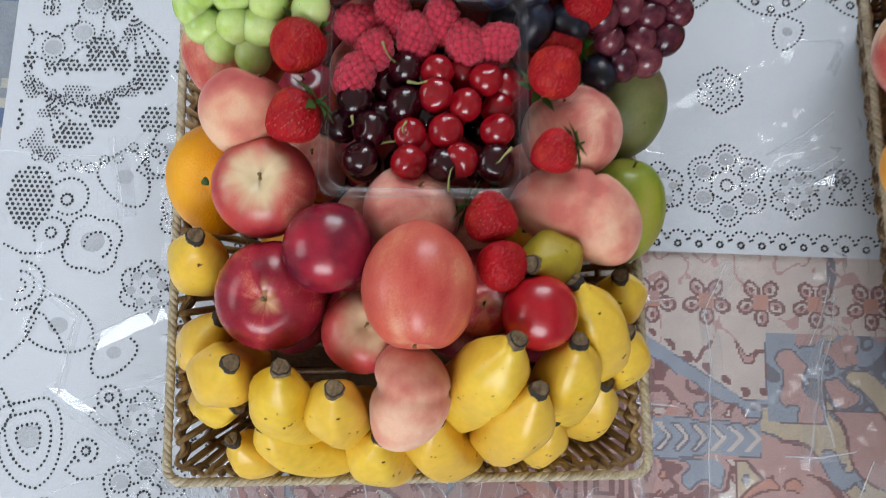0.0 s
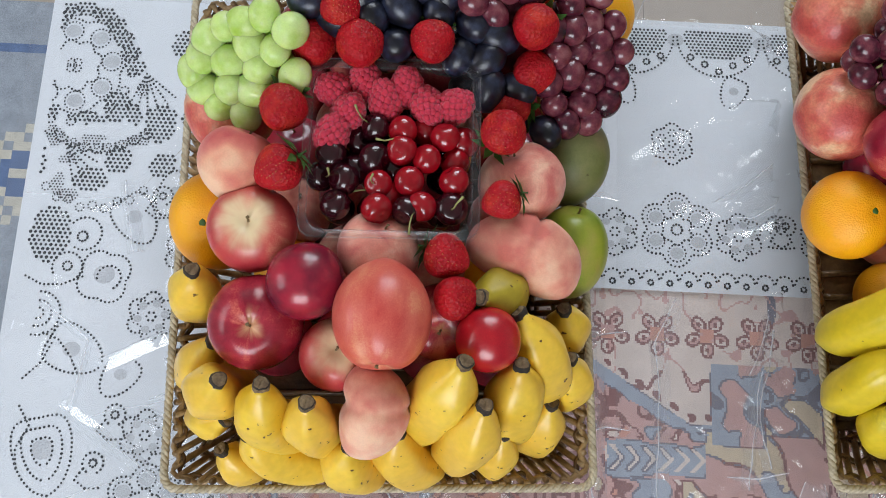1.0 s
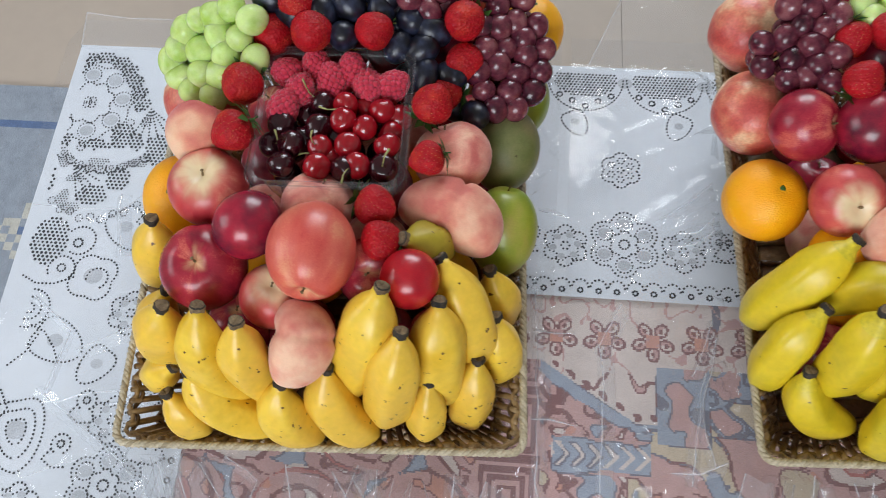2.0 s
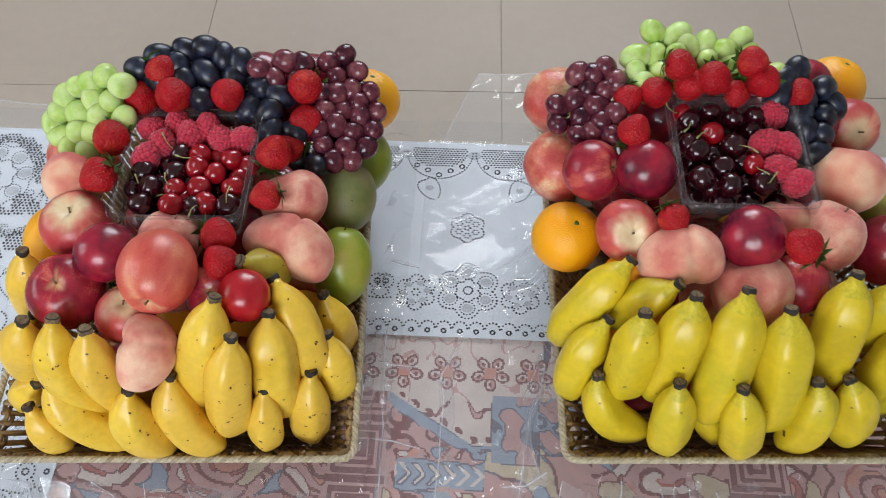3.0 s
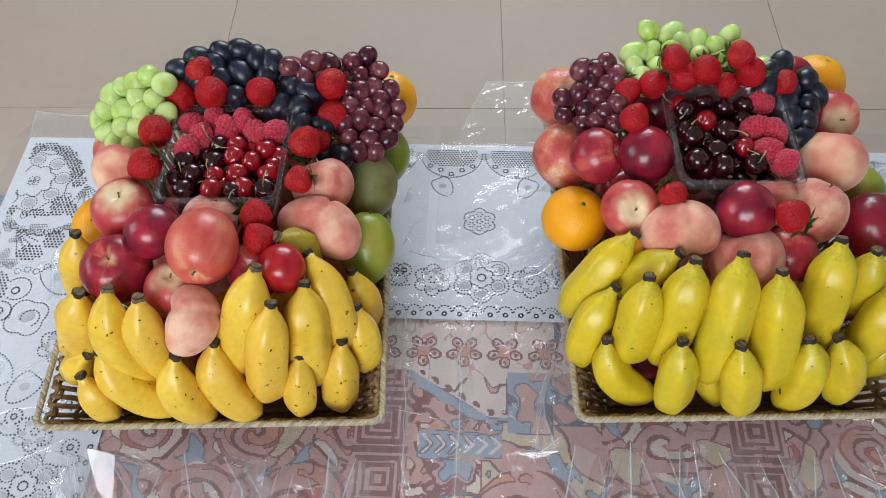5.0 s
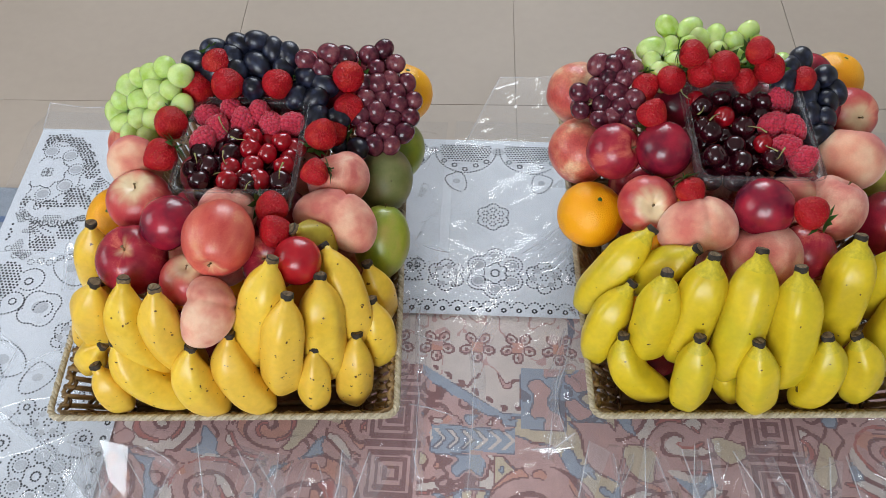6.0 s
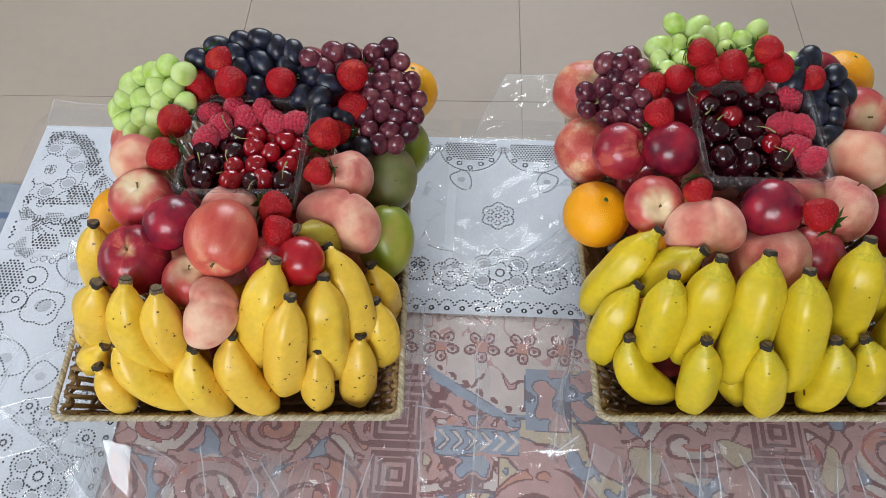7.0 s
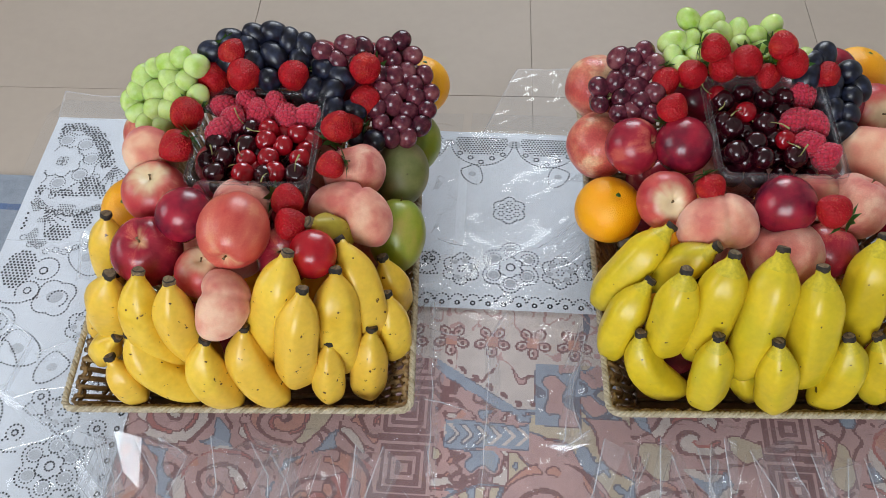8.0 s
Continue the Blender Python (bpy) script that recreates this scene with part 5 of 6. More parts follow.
fruit("green_apple", 0.698, 0.434, 0.145, 0.0275, (0, 0.8, 0.4))
fruit("plum", 0.686, 0.368, 0.166, 0.0375, (0, 0.5, -0.7))
fruit("pink_peach", 0.531, 0.297, 0.196, 0.0385, (-0.3, 0.5, 0.7), 140)
fruit("nectarine", 0.577, 0.309, 0.190, 0.0305, (0.2, 0.5, 0.7), 60)
fruit("orange", 0.425, 0.318, 0.165, 0.033, (0.2, 0.2, 0.9))
# the lower layer that carries the heap
UNDER = ["nectarine", "plum", "pink_peach", "orange"]
for bx, by in ((-0.022, 0.145), (0.545, 0.152)):
    k = 0
    for i in range(4):
        for j in range(5):
            for h in range(2):
                x, y, z = bx - 0.102 + i * 0.068, by + 0.115 + j * 0.062, 0.052 + h * 0.072
                if h == 1 and (i in (0, 3) or j in (0,)):
                    continue
                fruit(UNDER[(k * 7 + i) % 4], x + 0.006 * math.sin(k), y, z, 0.034, (0.3 * math.sin(k), 0.3, 0.9), k * 50)
                k += 1


for bx, by in ((-0.06, 0.5), (0.49, 0.515)):
    for i in range(4):
        for j in range(2):
            fruit("plum", bx - 0.03 + i * 0.055, by + j * 0.05, 0.195, 0.031, (0.2, 0.4, -0.8), i * 70)


# ---- berries ----
def strawberry_meshes():
    v, f, nu, nv = [], [], 24, 18
    prof = lambda t: (max(0.0, math.sin(math.pi * t ** 0.9)) ** 0.56) * (1.10 - 0.36 * t)
    for i in range(nv + 1):
        t = i / nv
        for j in range(nu):
            a = 2 * math.pi * j / nu
            r = prof(t) * (1 + 0.03 * math.sin(3 * a + 2 * t))
            v.append((r * math.cos(a), r * math.sin(a), 0.82 - 1.95 * t))
    for i in range(nv):
        for j in range(nu):
            k = (j + 1) % nu
            f.append((i * nu + j, (i + 1) * nu + j, (i + 1) * nu + k, i * nu + k))
    body = mesh_of("strawberry", v, f, STRAWBERRY)
    v, f = [], []
    for i in range(1, 12):
        t = 0.06 + 0.076 * i
        r = prof(t) + 0.004
        n = max(5, int(r * 17))
        for j in range(n):
            a = 2 * math.pi * (j + 0.5 * (i % 2)) / n
            c = Vector((r * math.cos(a), r * math.sin(a), 0.82 - 1.95 * t))
            o = Vector((math.cos(a), math.sin(a), 0.25))
            s = Vector((-math.sin(a), math.cos(a), 0))
            d = o.cross(s).normalized()
            k = len(v)
            v += [c + d * 0.046, c + s * 0.022, c - d * 0.046, c - s * 0.022, c + o * 0.022]
            f += [(k, k + 1, k + 4), (k + 1, k + 2, k + 4), (k + 2, k + 3, k + 4), (k + 3, k, k + 4)]
    seeds = mesh_of("seeds", v, f, SEED)
    z = Vector((0, 0, 1))
    c, q = Vector((1, 0, 0)), Vector((0, 1, 0))
    v = [c * 0.08 + z * 0.84, c * 0.55 + q * 0.2 + z * 0.86, c * 1.12 + z * 0.72, c * 0.55 - q * 0.2 + z * 0.86, c * 0.5 + z * 0.80]
    leaf = mesh_of("leaf", v, [(0, 1, 4), (1, 2, 4), (2, 3, 4), (3, 0, 4)], LEAF)
    w, g = sweep([(0, 0, 0.8), (0.03, 0, 1.0), (0.1, 0.02, 1.2)], [0.12, 0.05, 0.06], 6)
    return body, seeds, mesh_of("calyx", w, g, LEAF), leaf


STRAW = strawberry_meshes()
rnd = random.Random(5)


def strawberry(x, y, z, r, ax):
    ob = tagged(new("strawberry", STRAW[0]), "ripe red strawberry with pale seeds among the fruit", "strawberry", "strawberries")
    q = Vector((0, 0, 1)).rotation_difference(Vector(ax).normalized())
    ob.matrix_basis = Matrix.Translation((x, y, z)) @ q.to_matrix().to_4x4() @ pose(0, 0, 0, 0, 0, rnd.uniform(0, 360)) @ Matrix.Scale(r, 4)
    tagged(part("seed_coating", STRAW[1], ob, "tiny pale seeds"), kind="stuff")
    calyx = part("calyx", STRAW[2], ob, "green leafy calyx")
    for k in range(8):
        part("leaf", STRAW[3], calyx, m=pose(0, 0, 0.04 * (k % 2), rnd.uniform(-6, 6), rnd.uniform(-14, 8), k * 45 + rnd.uniform(-8, 8)))


AX_A = [(0.1, 0.8, -0.5), (0.8, 0.5, 0.2), (-0.3, 0.7, -0.5), (-0.2, 0.8, -0.4), (-0.6, 0.6, 0.3), (0, 0.9, -0.4), (0.5, 0.6, -0.6), (0.6, 0.5, -0.6), (0.8, 0.2, -0.3),
        (-0.4, -0.3, -0.8), (-0.8, 0.4, -0.2), (0.4, -0.3, -0.8), (0.9, 0.4, 0.0)]
for (x, y, z, r), ax in zip(STRAWBERRIES_A, AX_A):
    strawberry(x, y, z, r * 1.0, ax)
AX_B = [(-0.9, 0.3, 0), (0.3, 0.8, -0.3), (-0.3, 0.8, -0.5), (-0.2, 0.8, 0.3), (0.3, 0.8, -0.5), (-0.3, -0.3, -0.8), (-0.4, 0.6, -0.5), (0.5, 0.5, -0.6), (0.2, 0.8, 0.2),
        (0, 0.8, -0.5), (-0.4, 0.8, 0.3), (0.8, -0.2, -0.5)]
for (x, y, z, r), ax in zip(STRAWBERRIES_B, AX_B):
    strawberry(x, y, z, r * 0.92, ax)


def ball(name, mat, tall=1.0, nu=16, nv=12):
    v, f = [], []
    for i in range(nv + 1):
        th = math.pi * i / nv
        for j in range(nu):
            ph = 2 * math.pi * j / nu
            r = 1 - 0.05 * math.exp(-(th / 0.25) ** 2)
            v.append((r * math.sin(th) * math.cos(ph), r * math.sin(th) * math.sin(ph), r * math.cos(th) * tall))
    for i in range(nv):
        for j in range(nu):
            k = (j + 1) % nu
            f.append((i * nu + j, (i + 1) * nu + j, (i + 1) * nu + k, i * nu + k))
    return mesh_of(name, v, f, mat)


def grape_bunch(points, mat, r, label, group, tall=1.15, seed=1):
    """A bunch: the grapes that show, those under them, and the stalks between."""
    rn = random.Random(seed)
    me = ball("grape", mat, tall)
    pts = []
    for p in points:
        if all((Vector(p) - q).length > r * 0.95 for q in pts):
            pts.append(Vector(p))
    mid = sum(pts, Vector()) / len(pts)
    low = []
    for p in pts:
        q = p + (mid - p) * 0.25 + Vector((rn.uniform(-0.006, 0.006), rn.uniform(0, 0.012), -r * 1.7))
        if all((q - o).length > r * 1.45 for o in pts + low):
            low.append(q)
    allp = pts + low
    for _ in range(12):                              # push overlapping grapes apart
        for i, p in enumerate(allp):
            for q in allp[:i]:
                d = p - q
                gap = 1.75 * r - d.length
                if gap > 0 and d.length > 1e-5:
                    d = d.normalized() * gap * 0.3
                    a, b = (0.06 if i < len(pts) else 1.4), (0.06 if any(q is o for o in pts) else 1.4)
                    p += d * a
                    q -= d * b
    bunch = tagged(new("grape_bunch"), label, "grapes", group)
    bunch.matrix_basis = Matrix.Translation(mid)
    core = mid + Vector((0, 0.006, -0.012)) - mid
    for p in allp:
        s = r * rn.uniform(0.84, 1.02)
        part("grape", me, bunch, m=Matrix.Translation(p - mid) @ Euler((rn.uniform(-1.2, 1.2), rn.uniform(-1.2, 1.2), rn.uniform(0, 6))).to_matrix().to_4x4() @ Matrix.Scale(s, 4))
    v, f = [], []
    for p in allp[::2]:
        a, b = core, p - mid
        m = a.lerp(b, 0.5) + Vector((rn.uniform(-0.004, 0.004), 0, 0.006))
        w, g = sweep([a, m, b], [0.0014, 0.0011, 0.0009], 5)
        k = len(v)
        v += w
        f += [tuple(k + q for q in h) for h in g]
    part("stalk", mesh_of("stalk", v, f, STALK), bunch, "thin green stalks")


grape_bunch(GREEN_A, GRAPE_GREEN, 0.0136, "bunch of pale green grapes beside strawberries", "grape bunches", 1.22, 1)
grape_bunch(BLACK_A, GRAPE_BLACK, 0.0142, "bunch of bluish black grapes with bloom", "grape bunches", 1.3, 2)
grape_bunch(RED_A, GRAPE_RED, 0.0127, "bunch of dusky red grapes hanging over the fruit", "grape bunches", 1.16, 3)
grape_bunch(RED_B, GRAPE_RED, 0.0127, "bunch of dusky red grapes beside a pomegranate", "grape bunches", 1.15, 4)
grape_bunch(GREEN_B, GRAPE_GREEN, 0.0132, "bunch of pale green grapes behind strawberries", "grape bunches", 1.3, 5)
grape_bunch(BLACK_B, GRAPE_BLACK, 0.0142, "small bunch of bluish black grapes", "grape bunches", 1.35, 6)


def cherry_meshes(mat):
    body = round_fruit("cherry", mat, 0.22, 0.4, 0.04, 0.94, 0, nu=20, nv=14)
    return body


STEM_ME = mesh_of("stem", *sweep([(0, 0, 0.7), (0.1, 0, 1.2), (0.4, 0.1, 1.8), (0.9, 0.1, 2.3)], [0.07, 0.05, 0.05, 0.09], 6), STALK)
CHERRY_ME = {"red": cherry_meshes(CHERRY_RED), "dark": cherry_meshes(CHERRY_DARK)}


def cherries(points, tone, r, stems):
    for k, (x, y, z) in enumerate(points):
        ob = tagged(new("cherry", CHERRY_ME[tone]), "glossy bright red cherry in the clear punnet" if tone == "red" else "glossy dark maroon cherry in the clear punnet", "cherry", tone + " cherries")
        ob.matrix_basis = pose(x, y, z, rnd.uniform(-60, 60), rnd.uniform(-60, 60), rnd.uniform(0, 360)) @ Matrix.Scale(r * rnd.uniform(0.93, 1.06), 4)
        if k % stems == 0:
            part("stem", STEM_ME, ob, "thin green stem")


cherries(CHERRIES_DARK_A, "dark", 0.0122, 5)
cherries(CHERRIES_RED_A, "red", 0.0115, 4)
cherries(CHERRIES_DARK_B, "dark", 0.0125, 4)
cherries(CHERRIES_RED_B, "red", 0.0112, 1)


def raspberry_mesh():
    v, f = [], []
    golden = 2.39996
    n = 110
    for k in range(n):
        t = (k + 0.5) / n
        z = 1.0 - 2.0 * t
        r = math.sqrt(max(0.0, 1 - z * z)) * (0.86 - 0.15 * z)
        a = golden * k
        c = Vector((r * math.cos(a), r * math.sin(a), z * 1.12)) * (1 + 0.03 * math.sin(k * 5.3)) * 0.97
        i = len(v)
        s = 0.25 + 0.03 * math.sin(k * 2.7)
        for p in range(5):
            th = math.pi * p / 4
            for j in range(7):
                ph = 2 * math.pi * j / 7
                v.append(c + Vector((math.sin(th) * math.cos(ph), math.sin(th) * math.sin(ph), math.cos(th))) * s)
        for p in range(4):
            for j in range(7):
                q = (j + 1) % 7
                f.append((i + p * 7 + j, i + p * 7 + 7 + j, i + p * 7 + 7 + q, i + p * 7 + q))
    return mesh_of("raspberry", v, f, RASPBERRY)


RASP = raspberry_mesh()
for k, (x, y, z) in enumerate(RASPBERRIES_A + RASPBERRIES_B):
    ob = tagged(new("raspberry", RASP), "soft pinkish red raspberry lying in the punnet", "raspberry", "raspberries")
    ob.matrix_basis = pose(x, y, z, 50 + rnd.uniform(-25, 25), rnd.uniform(-30, 30), rnd.uniform(0, 360)) @ Matrix.Scale(0.0132, 4)
# berries under the ones on top
for cx, cy in ((-0.018, 0.384), (0.523, 0.424)):
    for i in range(4):
        for j in range(4):
            ob = tagged(new("cherry", CHERRY_ME["dark"]), "glossy dark maroon cherry in the clear punnet", "cherry", "dark cherries")
            ob.matrix_basis = pose(cx - 0.039 + i * 0.026, cy - 0.039 + j * 0.026, 0.212, i * 40, j * 50, 0) @ Matrix.Scale(0.0125, 4)


def punnet(m):
    """A clear tray with sloping ribbed sides, rounded corners and a double rolled lip."""
    p = tagged(new("plastic_punnet"), "clear plastic berry punnet with rolled lip", "punnet", "clear punnets")
    p.matrix_basis = m
    prof = [(0.050, 0.0), (0.0545, 0.0015), (0.0575, 0.02), (0.0595, 0.04), (0.0615, 0.048), (0.0625, 0.0495), (0.0660, 0.0495), (0.0680, 0.0505), (0.0685, 0.0465), (0.0690, 0.0430)]
    v, f = [], []
    loops = []
    for w, z in prof:
        pts = []
        rad = 0.012
        for cx, cy, a0 in ((1, -1, -90), (1, 1, 0), (-1, 1, 90), (-1, -1, 180)):
            for k in range(6):
                a = radians(a0 + k * 18)
                pts.append((cx * (w * 0.965 - rad) + rad * math.cos(a), cy * (w * 1.03 - rad) + rad * math.sin(a), z - 0.05))
        loops.append(pts)
    for q in loops:
        v += q
    n = len(loops[0])
    for i in range(len(loops) - 1):
        for j in range(n):
            k = (j + 1) % n
            f.append((i * n + j, i * n + k, (i + 1) * n + k, (i + 1) * n + j))
    f.append(tuple(range(n)))
    part("tray", mesh_of("punnet_tray", v, f, PUNNET), p).visible_shadow = False
    lip = [Vector(q) for q in loops[5]]
    w, g = sweep(lip, [0.0006] * n, 6, closed=True)
    part("lip", mesh_of("punnet_lip", w, g, PUNNET), p, "clear rolled lip")
    lip = [Vector(q) + Vector((0, 0, 0.0008)) for q in loops[7]]
    w, g = sweep(lip, [0.0006] * n, 6, closed=True)
    part("lip", mesh_of("punnet_lip", w, g, PUNNET), p, "clear rolled lip")


punnet(pose(-0.0175, 0.384, 0.249, -1.5, -0.5, 1.5))
punnet(pose(0.523, 0.423, 0.250, 1.0, 0.8, 2.0))


# ---- cellophane ----
def long_folds(parent, lines, seed):
    """Long sharp folds: a low ridge of film, its crest a pale tube painting a glint that thickens and fades along its
    way.
    """
    rn = random.Random(seed)
    for line in lines:
        pts = []
        for (ax, ay), (bx, by) in zip(line, line[1:]):
            n = max(3, int(math.hypot(bx - ax, by - ay) / 0.012))
            pts += [(ax + (bx - ax) * k / n, ay + (by - ay) * k / n) for k in range(n)]
        pts.append(line[-1])
        h, w, tilt = rn.uniform(0.006, 0.011), rn.uniform(0.004, 0.009), rn.uniform(-0.7, 0.7)
        v, f, crest = [], [], []
        for k, (x, y) in enumerate(pts):
            a, b = pts[max(k - 1, 0)], pts[min(k + 1, len(pts) - 1)]
            d = Vector((b[0] - a[0], b[1] - a[1], 0)).normalized()
            s = Vector((-d.y, d.x, 0))
            p = Vector((x, y, 0.0055)) + s * 0.003 * noise.noise((x * 40, y * 40, seed))
            top = p + s * w * tilt + Vector((0, 0, h * (0.5 + 0.5 * math.sin(math.pi * (k + 0.5) / len(pts)))))
            v += [p - s * w, top, p + s * w]
            crest.append(top)
            if k:
                i = 3 * k
                f += [(i - 3, i - 2, i + 1, i), (i - 2, i - 1, i + 2, i + 1)]
        ob = tagged(part("long_fold", mesh_of("long_fold", v, f, CELLOPHANE_FOLD, smooth=False), parent, "long sharp fold of film"), kind="stuff")
        ob.visible_shadow = False
        w, g = sweep(crest, [0.0003 + 0.0009 * max(0.0, noise.noise((c.x * 50, c.y * 50, seed + 4)) + 0.25) for c in crest], 5)
        ob = part("fold_edge", mesh_of("fold_edge", w, g, CREASE_GLINT, smooth=False), parent, "pale tube for the glint on a fold edge")
        ob.visible_shadow = False


def cellophane(x0, x1, y0, y1, hole, seed, label):
    """A clear crumpled sheet under and round a basket: flat facets, and sharp folds that run out from the basket."""
    rn = random.Random(seed)
    step = 0.0065
    nx, ny = int((x1 - x0) / step), int((y1 - y0) / step)
    hx0, hx1, hy0, hy1 = hole
    folds = []
    for k in range(64):                              # start, heading, length, height, half width
        side = rn.choice("fffffflrrl")
        if side == "f":
            p, a = (rn.uniform(hx0, hx1), hy0 + 0.03), rn.gauss(-90, 24)
        elif side == "l":
            p, a = (hx0 + 0.03, rn.uniform(hy0 - 0.03, hy1)), rn.gauss(228, 26)
        elif side == "r":
            p, a = (hx1 - 0.03, rn.uniform(hy0 - 0.03, hy1)), rn.gauss(-58, 20)
        else:
            p, a = (rn.uniform(hx0, hx1), hy1 - 0.03), rn.gauss(90, 25)
        folds.append((p[0], p[1], math.cos(radians(a)), math.sin(radians(a)), rn.uniform(0.06, 0.28), rn.uniform(0.004, 0.017), rn.uniform(0.006, 0.014)))
    for k in range(8):                               # folds across the open parts of the sheet
        a = rn.uniform(0, 360)
        folds.append((rn.uniform(x0, x1), rn.uniform(y0, y1), math.cos(radians(a)), math.sin(radians(a)), rn.uniform(0.08, 0.2), rn.uniform(0.003, 0.008), 0.008))
    pts = []
    for j in range(ny + 1):
        for i in range(nx + 1):
            x = x0 + (x1 - x0) * i / nx + rn.uniform(-0.0022, 0.0022) * (0 < i < nx)
            y = y0 + (y1 - y0) * j / ny + rn.uniform(-0.0022, 0.0022) * (0 < j < ny)
            dx, dy = max(hx0 - x, x - hx1, 0), max(hy0 - y, y - hy1, 0)
            d = math.hypot(dx, dy)
            near = math.exp(-(d / 0.03) ** 2)
            z = 0.0044 + 0.0045 * (0.2 + near) * abs(noise.noise((x * 9, y * 9, seed))) + rn.uniform(0, 0.00004) + 0.0004 * abs(noise.noise((x * 40, y * 40, seed)))
            for fx, fy, ux, uy, ln, h, w in folds:
                s, t = (x - fx) * ux + (y - fy) * uy, abs((y - fy) * ux - (x - fx) * uy)
                if 0 < s < ln and t < w:
                    z = max(z, 0.0044 + h * (1 - t / w) * (1 - s / ln) ** 0.5)
            if d > 0:
                z += near * 0.06 * max(0.0, noise.noise((x * 26, y * 26, seed + 3)) + 0.1)
            if hx0 + 0.03 < x < hx1 - 0.03 and hy0 + 0.03 < y < hy1 - 0.03:
                z = 0.0030
            if y > TY1:
                z -= (y - TY1) * 0.45
            pts.append((x, y, z))
    f = []
    for j in range(ny):
        for i in range(nx):
            a = j * (nx + 1) + i
            c = [pts[a], pts[a + 1], pts[a + nx + 2], pts[a + nx + 1]]
            if all(hx0 + 0.035 < p[0] < hx1 - 0.035 and hy0 + 0.035 < p[1] < hy1 - 0.035 for p in c):
                continue
            if rn.random() < 0.5:
                f += [(a, a + 1, a + nx + 2), (a, a + nx + 2, a + nx + 1)]
            else:
                f += [(a, a + 1, a + nx + 1), (a + 1, a + nx + 2, a + nx + 1)]
    ob = tagged(new("cellophane_sheet", mesh_of("cellophane_sheet", pts, f, CELLOPHANE, smooth=False)), label, "cellophane", "cellophane sheets")
    ob.visible_shadow = False
    v, f = [], []
    for k in range(78):                             # sharp creases, drawn as thin pale tubes for their glints
        if k < 72:
            fx, fy, ux, uy, ln, h, w = folds[k]
            if fy > 0.3 and fx > -0.1 or k % 3:
                continue
            a, p, n = math.atan2(uy, ux), Vector((fx + ux * 0.035, fy + uy * 0.035, 0)), 4
            size = ln
        else:
            p, a, n = Vector((rn.uniform(max(x0 + 0.02, -0.15), min(x1 - 0.02, 0.73)), rn.uniform(y0, 0.31), 0)), rn.gauss(-1.57, 0.3), rn.choice((2, 2, 3, 4))
            size = rn.uniform(0.03, 0.14)
            h = 0.002
        pts = []
        for q in range(n + 1):
            dx, dy = max(hx0 - p.x, p.x - hx1, 0), max(hy0 - p.y, p.y - hy1, 0)
            if math.hypot(dx, dy) > 0.002 and x0 < p.x < x1 and y0 < p.y < y1:
                pts.append(Vector((p.x, p.y, 0.0062 + h * (1 - q / n) + rn.uniform(0, 0.002))))
            a += rn.gauss(0, 0.16) + (rn.choice((-1, 1)) * 1.2 if rn.random() < 0.06 else 0)
            p = p + Vector((math.cos(a), math.sin(a), 0)) * size / n
        if len(pts) > 1:
            r = rn.uniform(0.0002, 0.0005)
            w, g = sweep(pts, [r * rn.uniform(0.5, 1.1) for _ in pts], 4)
            b = len(v)
            v += w
            f += [tuple(b + i for i in q) for q in g]
    lines = tagged(part("crease", mesh_of("crease", v, f, CREASE_GLINT, smooth=False), ob, "pale tubes for glints on sharp creases"), kind="stuff")
    lines.visible_shadow = False
    edges = []
    v, f = [], []
    for k in range(17):                              # film that stands up off the table beside the rim
        t = rn.random()
        if k < 10:
            p, o = Vector((hx0 + (hx1 - hx0) * t, hy0 - 0.004, 0)), Vector((rn.uniform(-0.5, 0.5), -1, 0))
        elif k < 14:
            p, o = Vector((hx0 - 0.006, hy0 + 0.36 * t, 0)), Vector((-1, rn.uniform(-0.6, 0.3), 0))
        else:
            p, o = Vector((hx1 + 0.006, hy0 + 0.36 * t, 0)), Vector((1, rn.uniform(-0.6, 0.3), 0))
        side = Vector((-o.y, o.x, 0)) * (rn.uniform(0.012, 0.03) if k < 10 else rn.uniform(0.006, 0.012))
        ln, h = (rn.uniform(0.05, 0.13), rn.uniform(0.02, 0.06)) if k < 10 else (rn.uniform(0.03, 0.06), rn.uniform(0.02, 0.05))
        a, b = p + Vector((0, 0, h)), p + side + Vector((0, 0, h * rn.uniform(0.3, 0.9)))
        m, c = p + o * ln * 0.45 + side * 0.4 + Vector((0, 0, h * rn.uniform(0.3, 0.6))), p + o * ln + side * rn.uniform(-0.3, 0.6) + Vector((0, 0, 0.008))
        edges.append((a, m, c))
        i = len(v)
        v += [a, b, m, c, p + o * ln * 0.6 + side + Vector((0, 0, 0.008))]
        f += [(i, i + 2, i + 1), (i + 1, i + 2, i + 4), (i + 2, i + 3, i + 4), (i, i + 3, i + 2)]
    flap = tagged(part("loose_fold", mesh_of("loose_fold", v, f, CELLOPHANE_FOLD, smooth=False), ob, "loose upright folds of film"), kind="stuff")
    flap.visible_shadow = False
    v, f = [], []
    # a thin pale tube paints the glint along each loose fold
    for e in edges:
        w, g = sweep(e, [0.0004, 0.0008, 0.0004], 4)
        b = len(v)
        v += w
        f += [tuple(b + i for i in q) for q in g]
    edge = tagged(part("fold_edge", mesh_of("fold_edge", v, f, CREASE_GLINT, smooth=False), ob, "pale tubes for glints along the folds"), kind="stuff")
    edge.visible_shadow = False
    return ob


FILM_A = cellophane(-0.425, 0.186, -0.06, 0.686, (-0.203, 0.160, 0.132, 0.595), 11, "clear crinkled cellophane sheet under the basket")
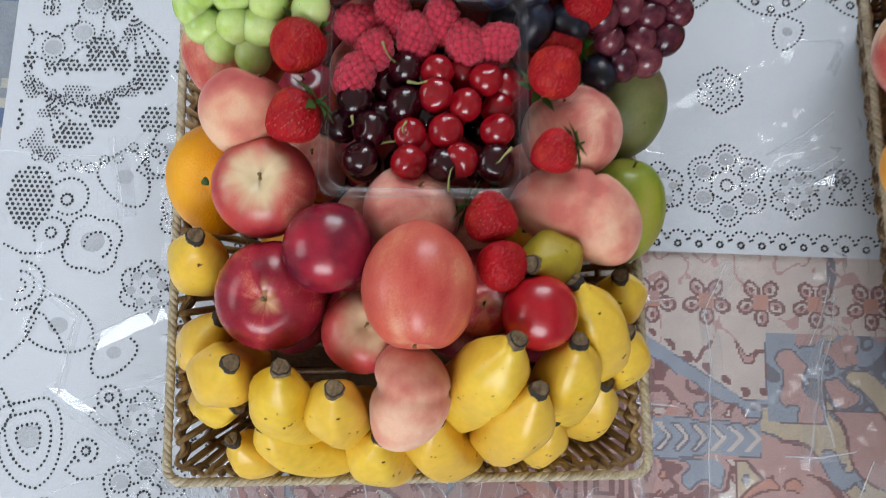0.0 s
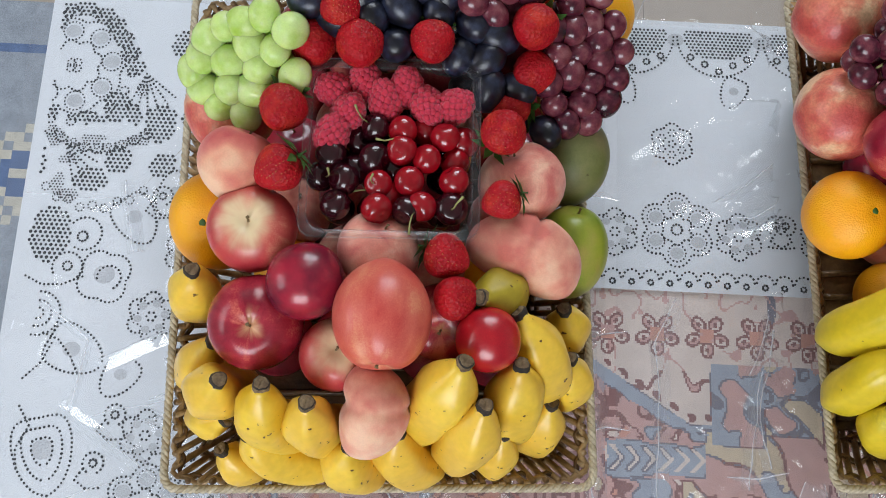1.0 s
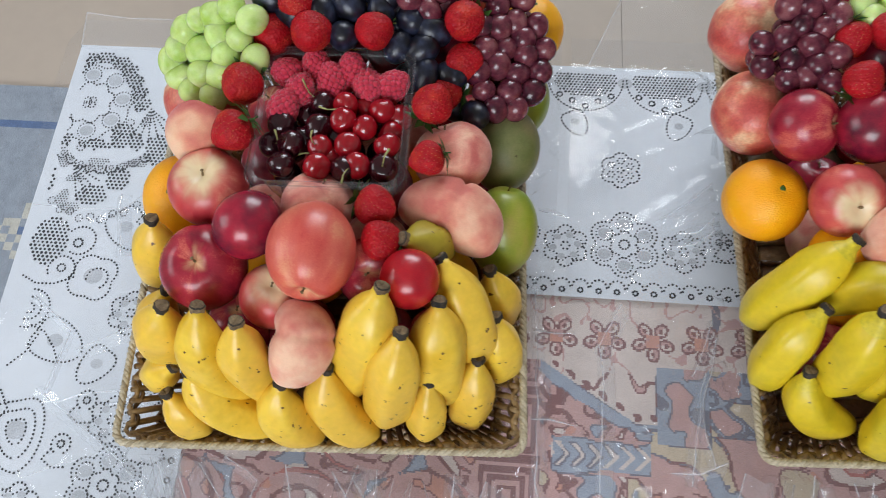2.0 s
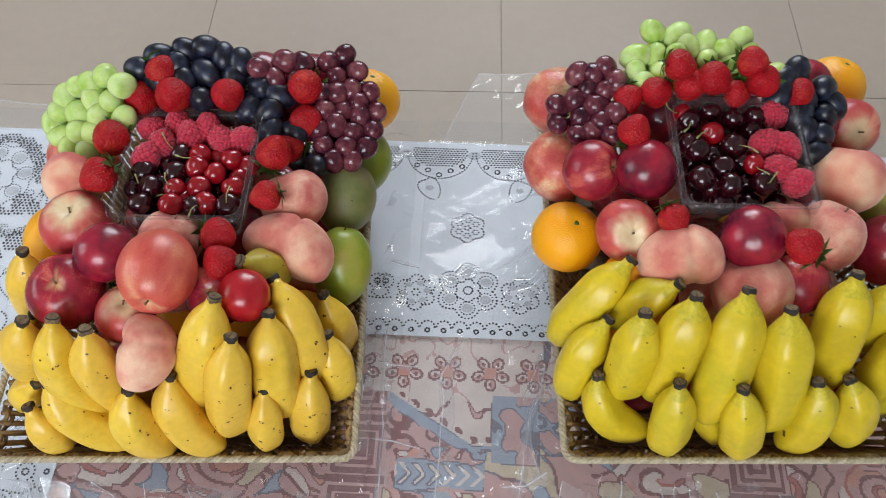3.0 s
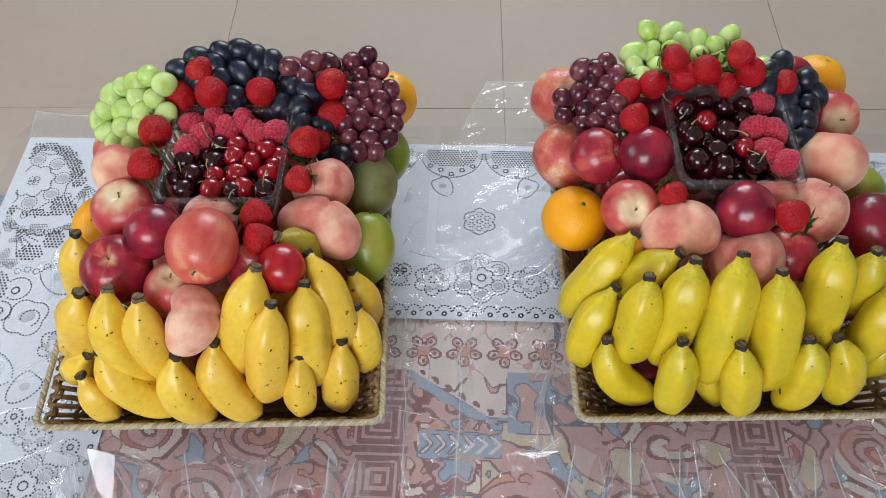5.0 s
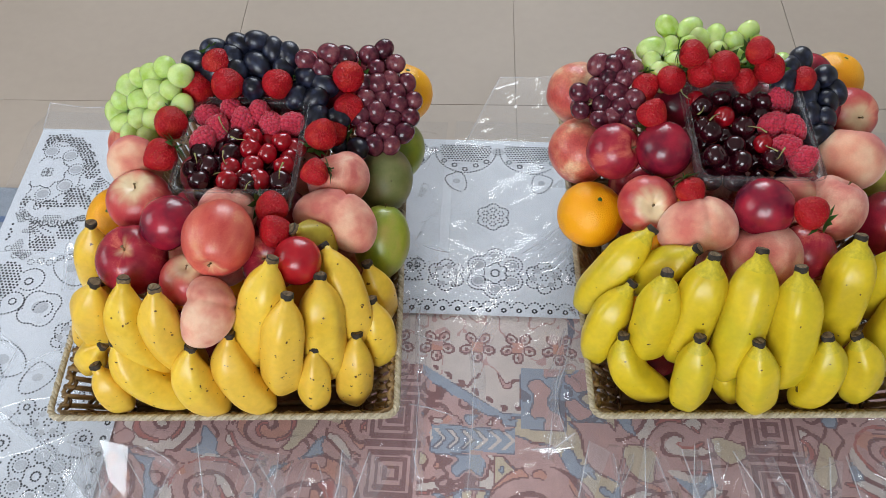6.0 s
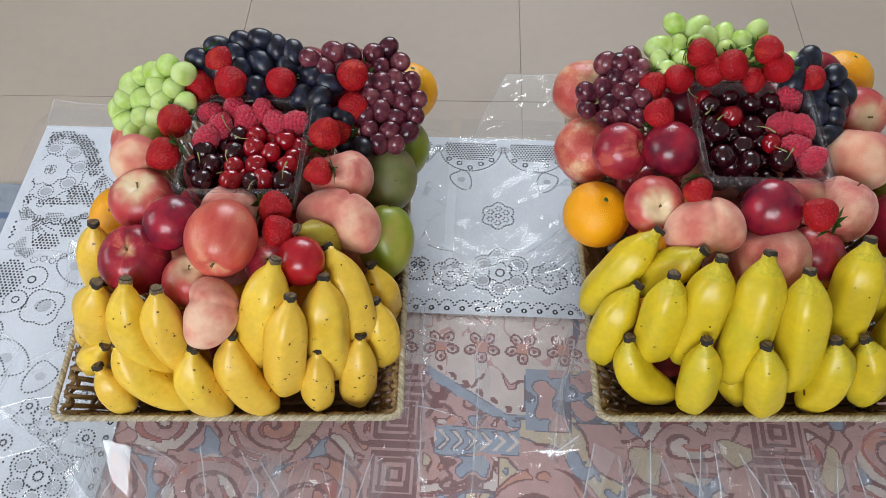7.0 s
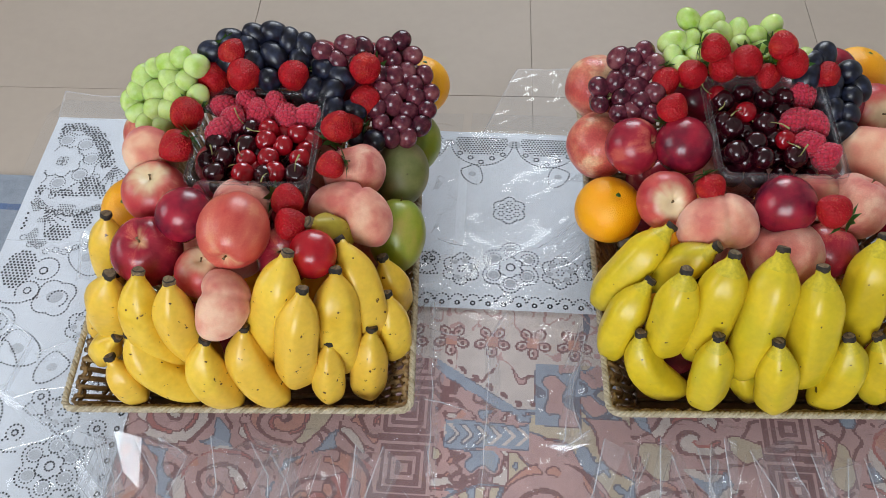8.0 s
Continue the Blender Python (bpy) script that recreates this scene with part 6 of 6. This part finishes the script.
FILM_B = cellophane(0.198, 0.95, -0.06, 0.690, (0.355, 0.715, 0.160, 0.612), 23, "clear crinkled cellophane wrap under the second basket")


def back_flap(parent, corners, seed):
    """A stiff loose end of film past the table's edge, a little crumpled, with a pale tube painting the glint of its
    cut edge.
    """
    a, b, c, d = (Vector(q) for q in corners)
    n, v, f = 14, [], []
    for j in range(n + 1):
        for i in range(n + 1):
            u, w = i / n, j / n
            q = a.lerp(b, u).lerp(d.lerp(c, u), w)
            v.append(q + Vector((0, 0, 0.008 * w * noise.noise((q.x * 14, q.y * 14, seed)) + 0.0012 * abs(noise.noise((q.x * 60, q.y * 60, seed))))))
    for j in range(n):
        for i in range(n):
            k = j * (n + 1) + i
            f += [(k, k + 1, k + n + 2), (k, k + n + 2, k + n + 1)]
    ob = tagged(part("loose_end", mesh_of("loose_end", v, f, CELLOPHANE_FOLD, smooth=False), parent, "loose end of film past the table"), kind="stuff")
    ob.visible_shadow = False
    rim = [v[k * (n + 1)] for k in range(n + 1)] + v[n * (n + 1):]
    w, g = sweep(rim, [0.0006] * len(rim), 4)
    ob = part("film_edge", mesh_of("film_edge", w, g, CREASE_GLINT, smooth=False), parent, "pale tube for the glint on the cut edge")
    ob.visible_shadow = False


FOLDS_A = [
    [(0.168, 0.339), (0.173, 0.253), (0.178, 0.114)], [(0.146, 0.360), (0.152, 0.252), (0.150, 0.190)], [(0.006, 0.140), (-0.018, 0.050)], [(0.024, 0.138), (0.019, 0.046)],
    [(-0.129, 0.138), (-0.090, 0.118), (-0.106, 0.075)], [(-0.175, 0.138), (-0.177, 0.105), (-0.178, 0.030)], [(0.096, 0.140), (0.093, 0.050)],
    [(-0.337, 0.192), (-0.243, 0.134), (-0.172, 0.073)], [(-0.370, 0.292), (-0.318, 0.254), (-0.328, 0.186)], [(-0.303, 0.232), (-0.230, 0.270)], [(-0.300, 0.420), (-0.285, 0.345)],
]
FOLDS_B = [
    [(0.261, 0.324), (0.239, 0.277), (0.243, 0.228), (0.239, 0.103)], [(0.350, 0.313), (0.327, 0.252)], [(0.350, 0.298), (0.332, 0.215), (0.343, 0.165)],
    [(0.338, 0.258), (0.322, 0.145)], [(0.446, 0.154), (0.466, 0.080)], [(0.396, 0.155), (0.401, 0.116), (0.417, 0.155)], [(0.492, 0.150), (0.478, 0.090)],
    [(0.566, 0.158), (0.588, 0.085)], [(0.609, 0.158), (0.611, 0.086)], [(0.689, 0.158), (0.693, 0.085)],
]
long_folds(FILM_A, FOLDS_A, 3)
long_folds(FILM_B, FOLDS_B, 8)
back_flap(FILM_A, [(-0.405, 0.622, 0.006), (-0.180, 0.622, 0.006), (-0.215, 0.660, 0.012), (-0.405, 0.668, 0.016)], 2)
back_flap(FILM_B, [(0.215, 0.622, 0.006), (0.370, 0.622, 0.006), (0.375, 0.735, 0.030), (0.262, 0.735, 0.030)], 5)

floor_tiles(FLOOR_OB)
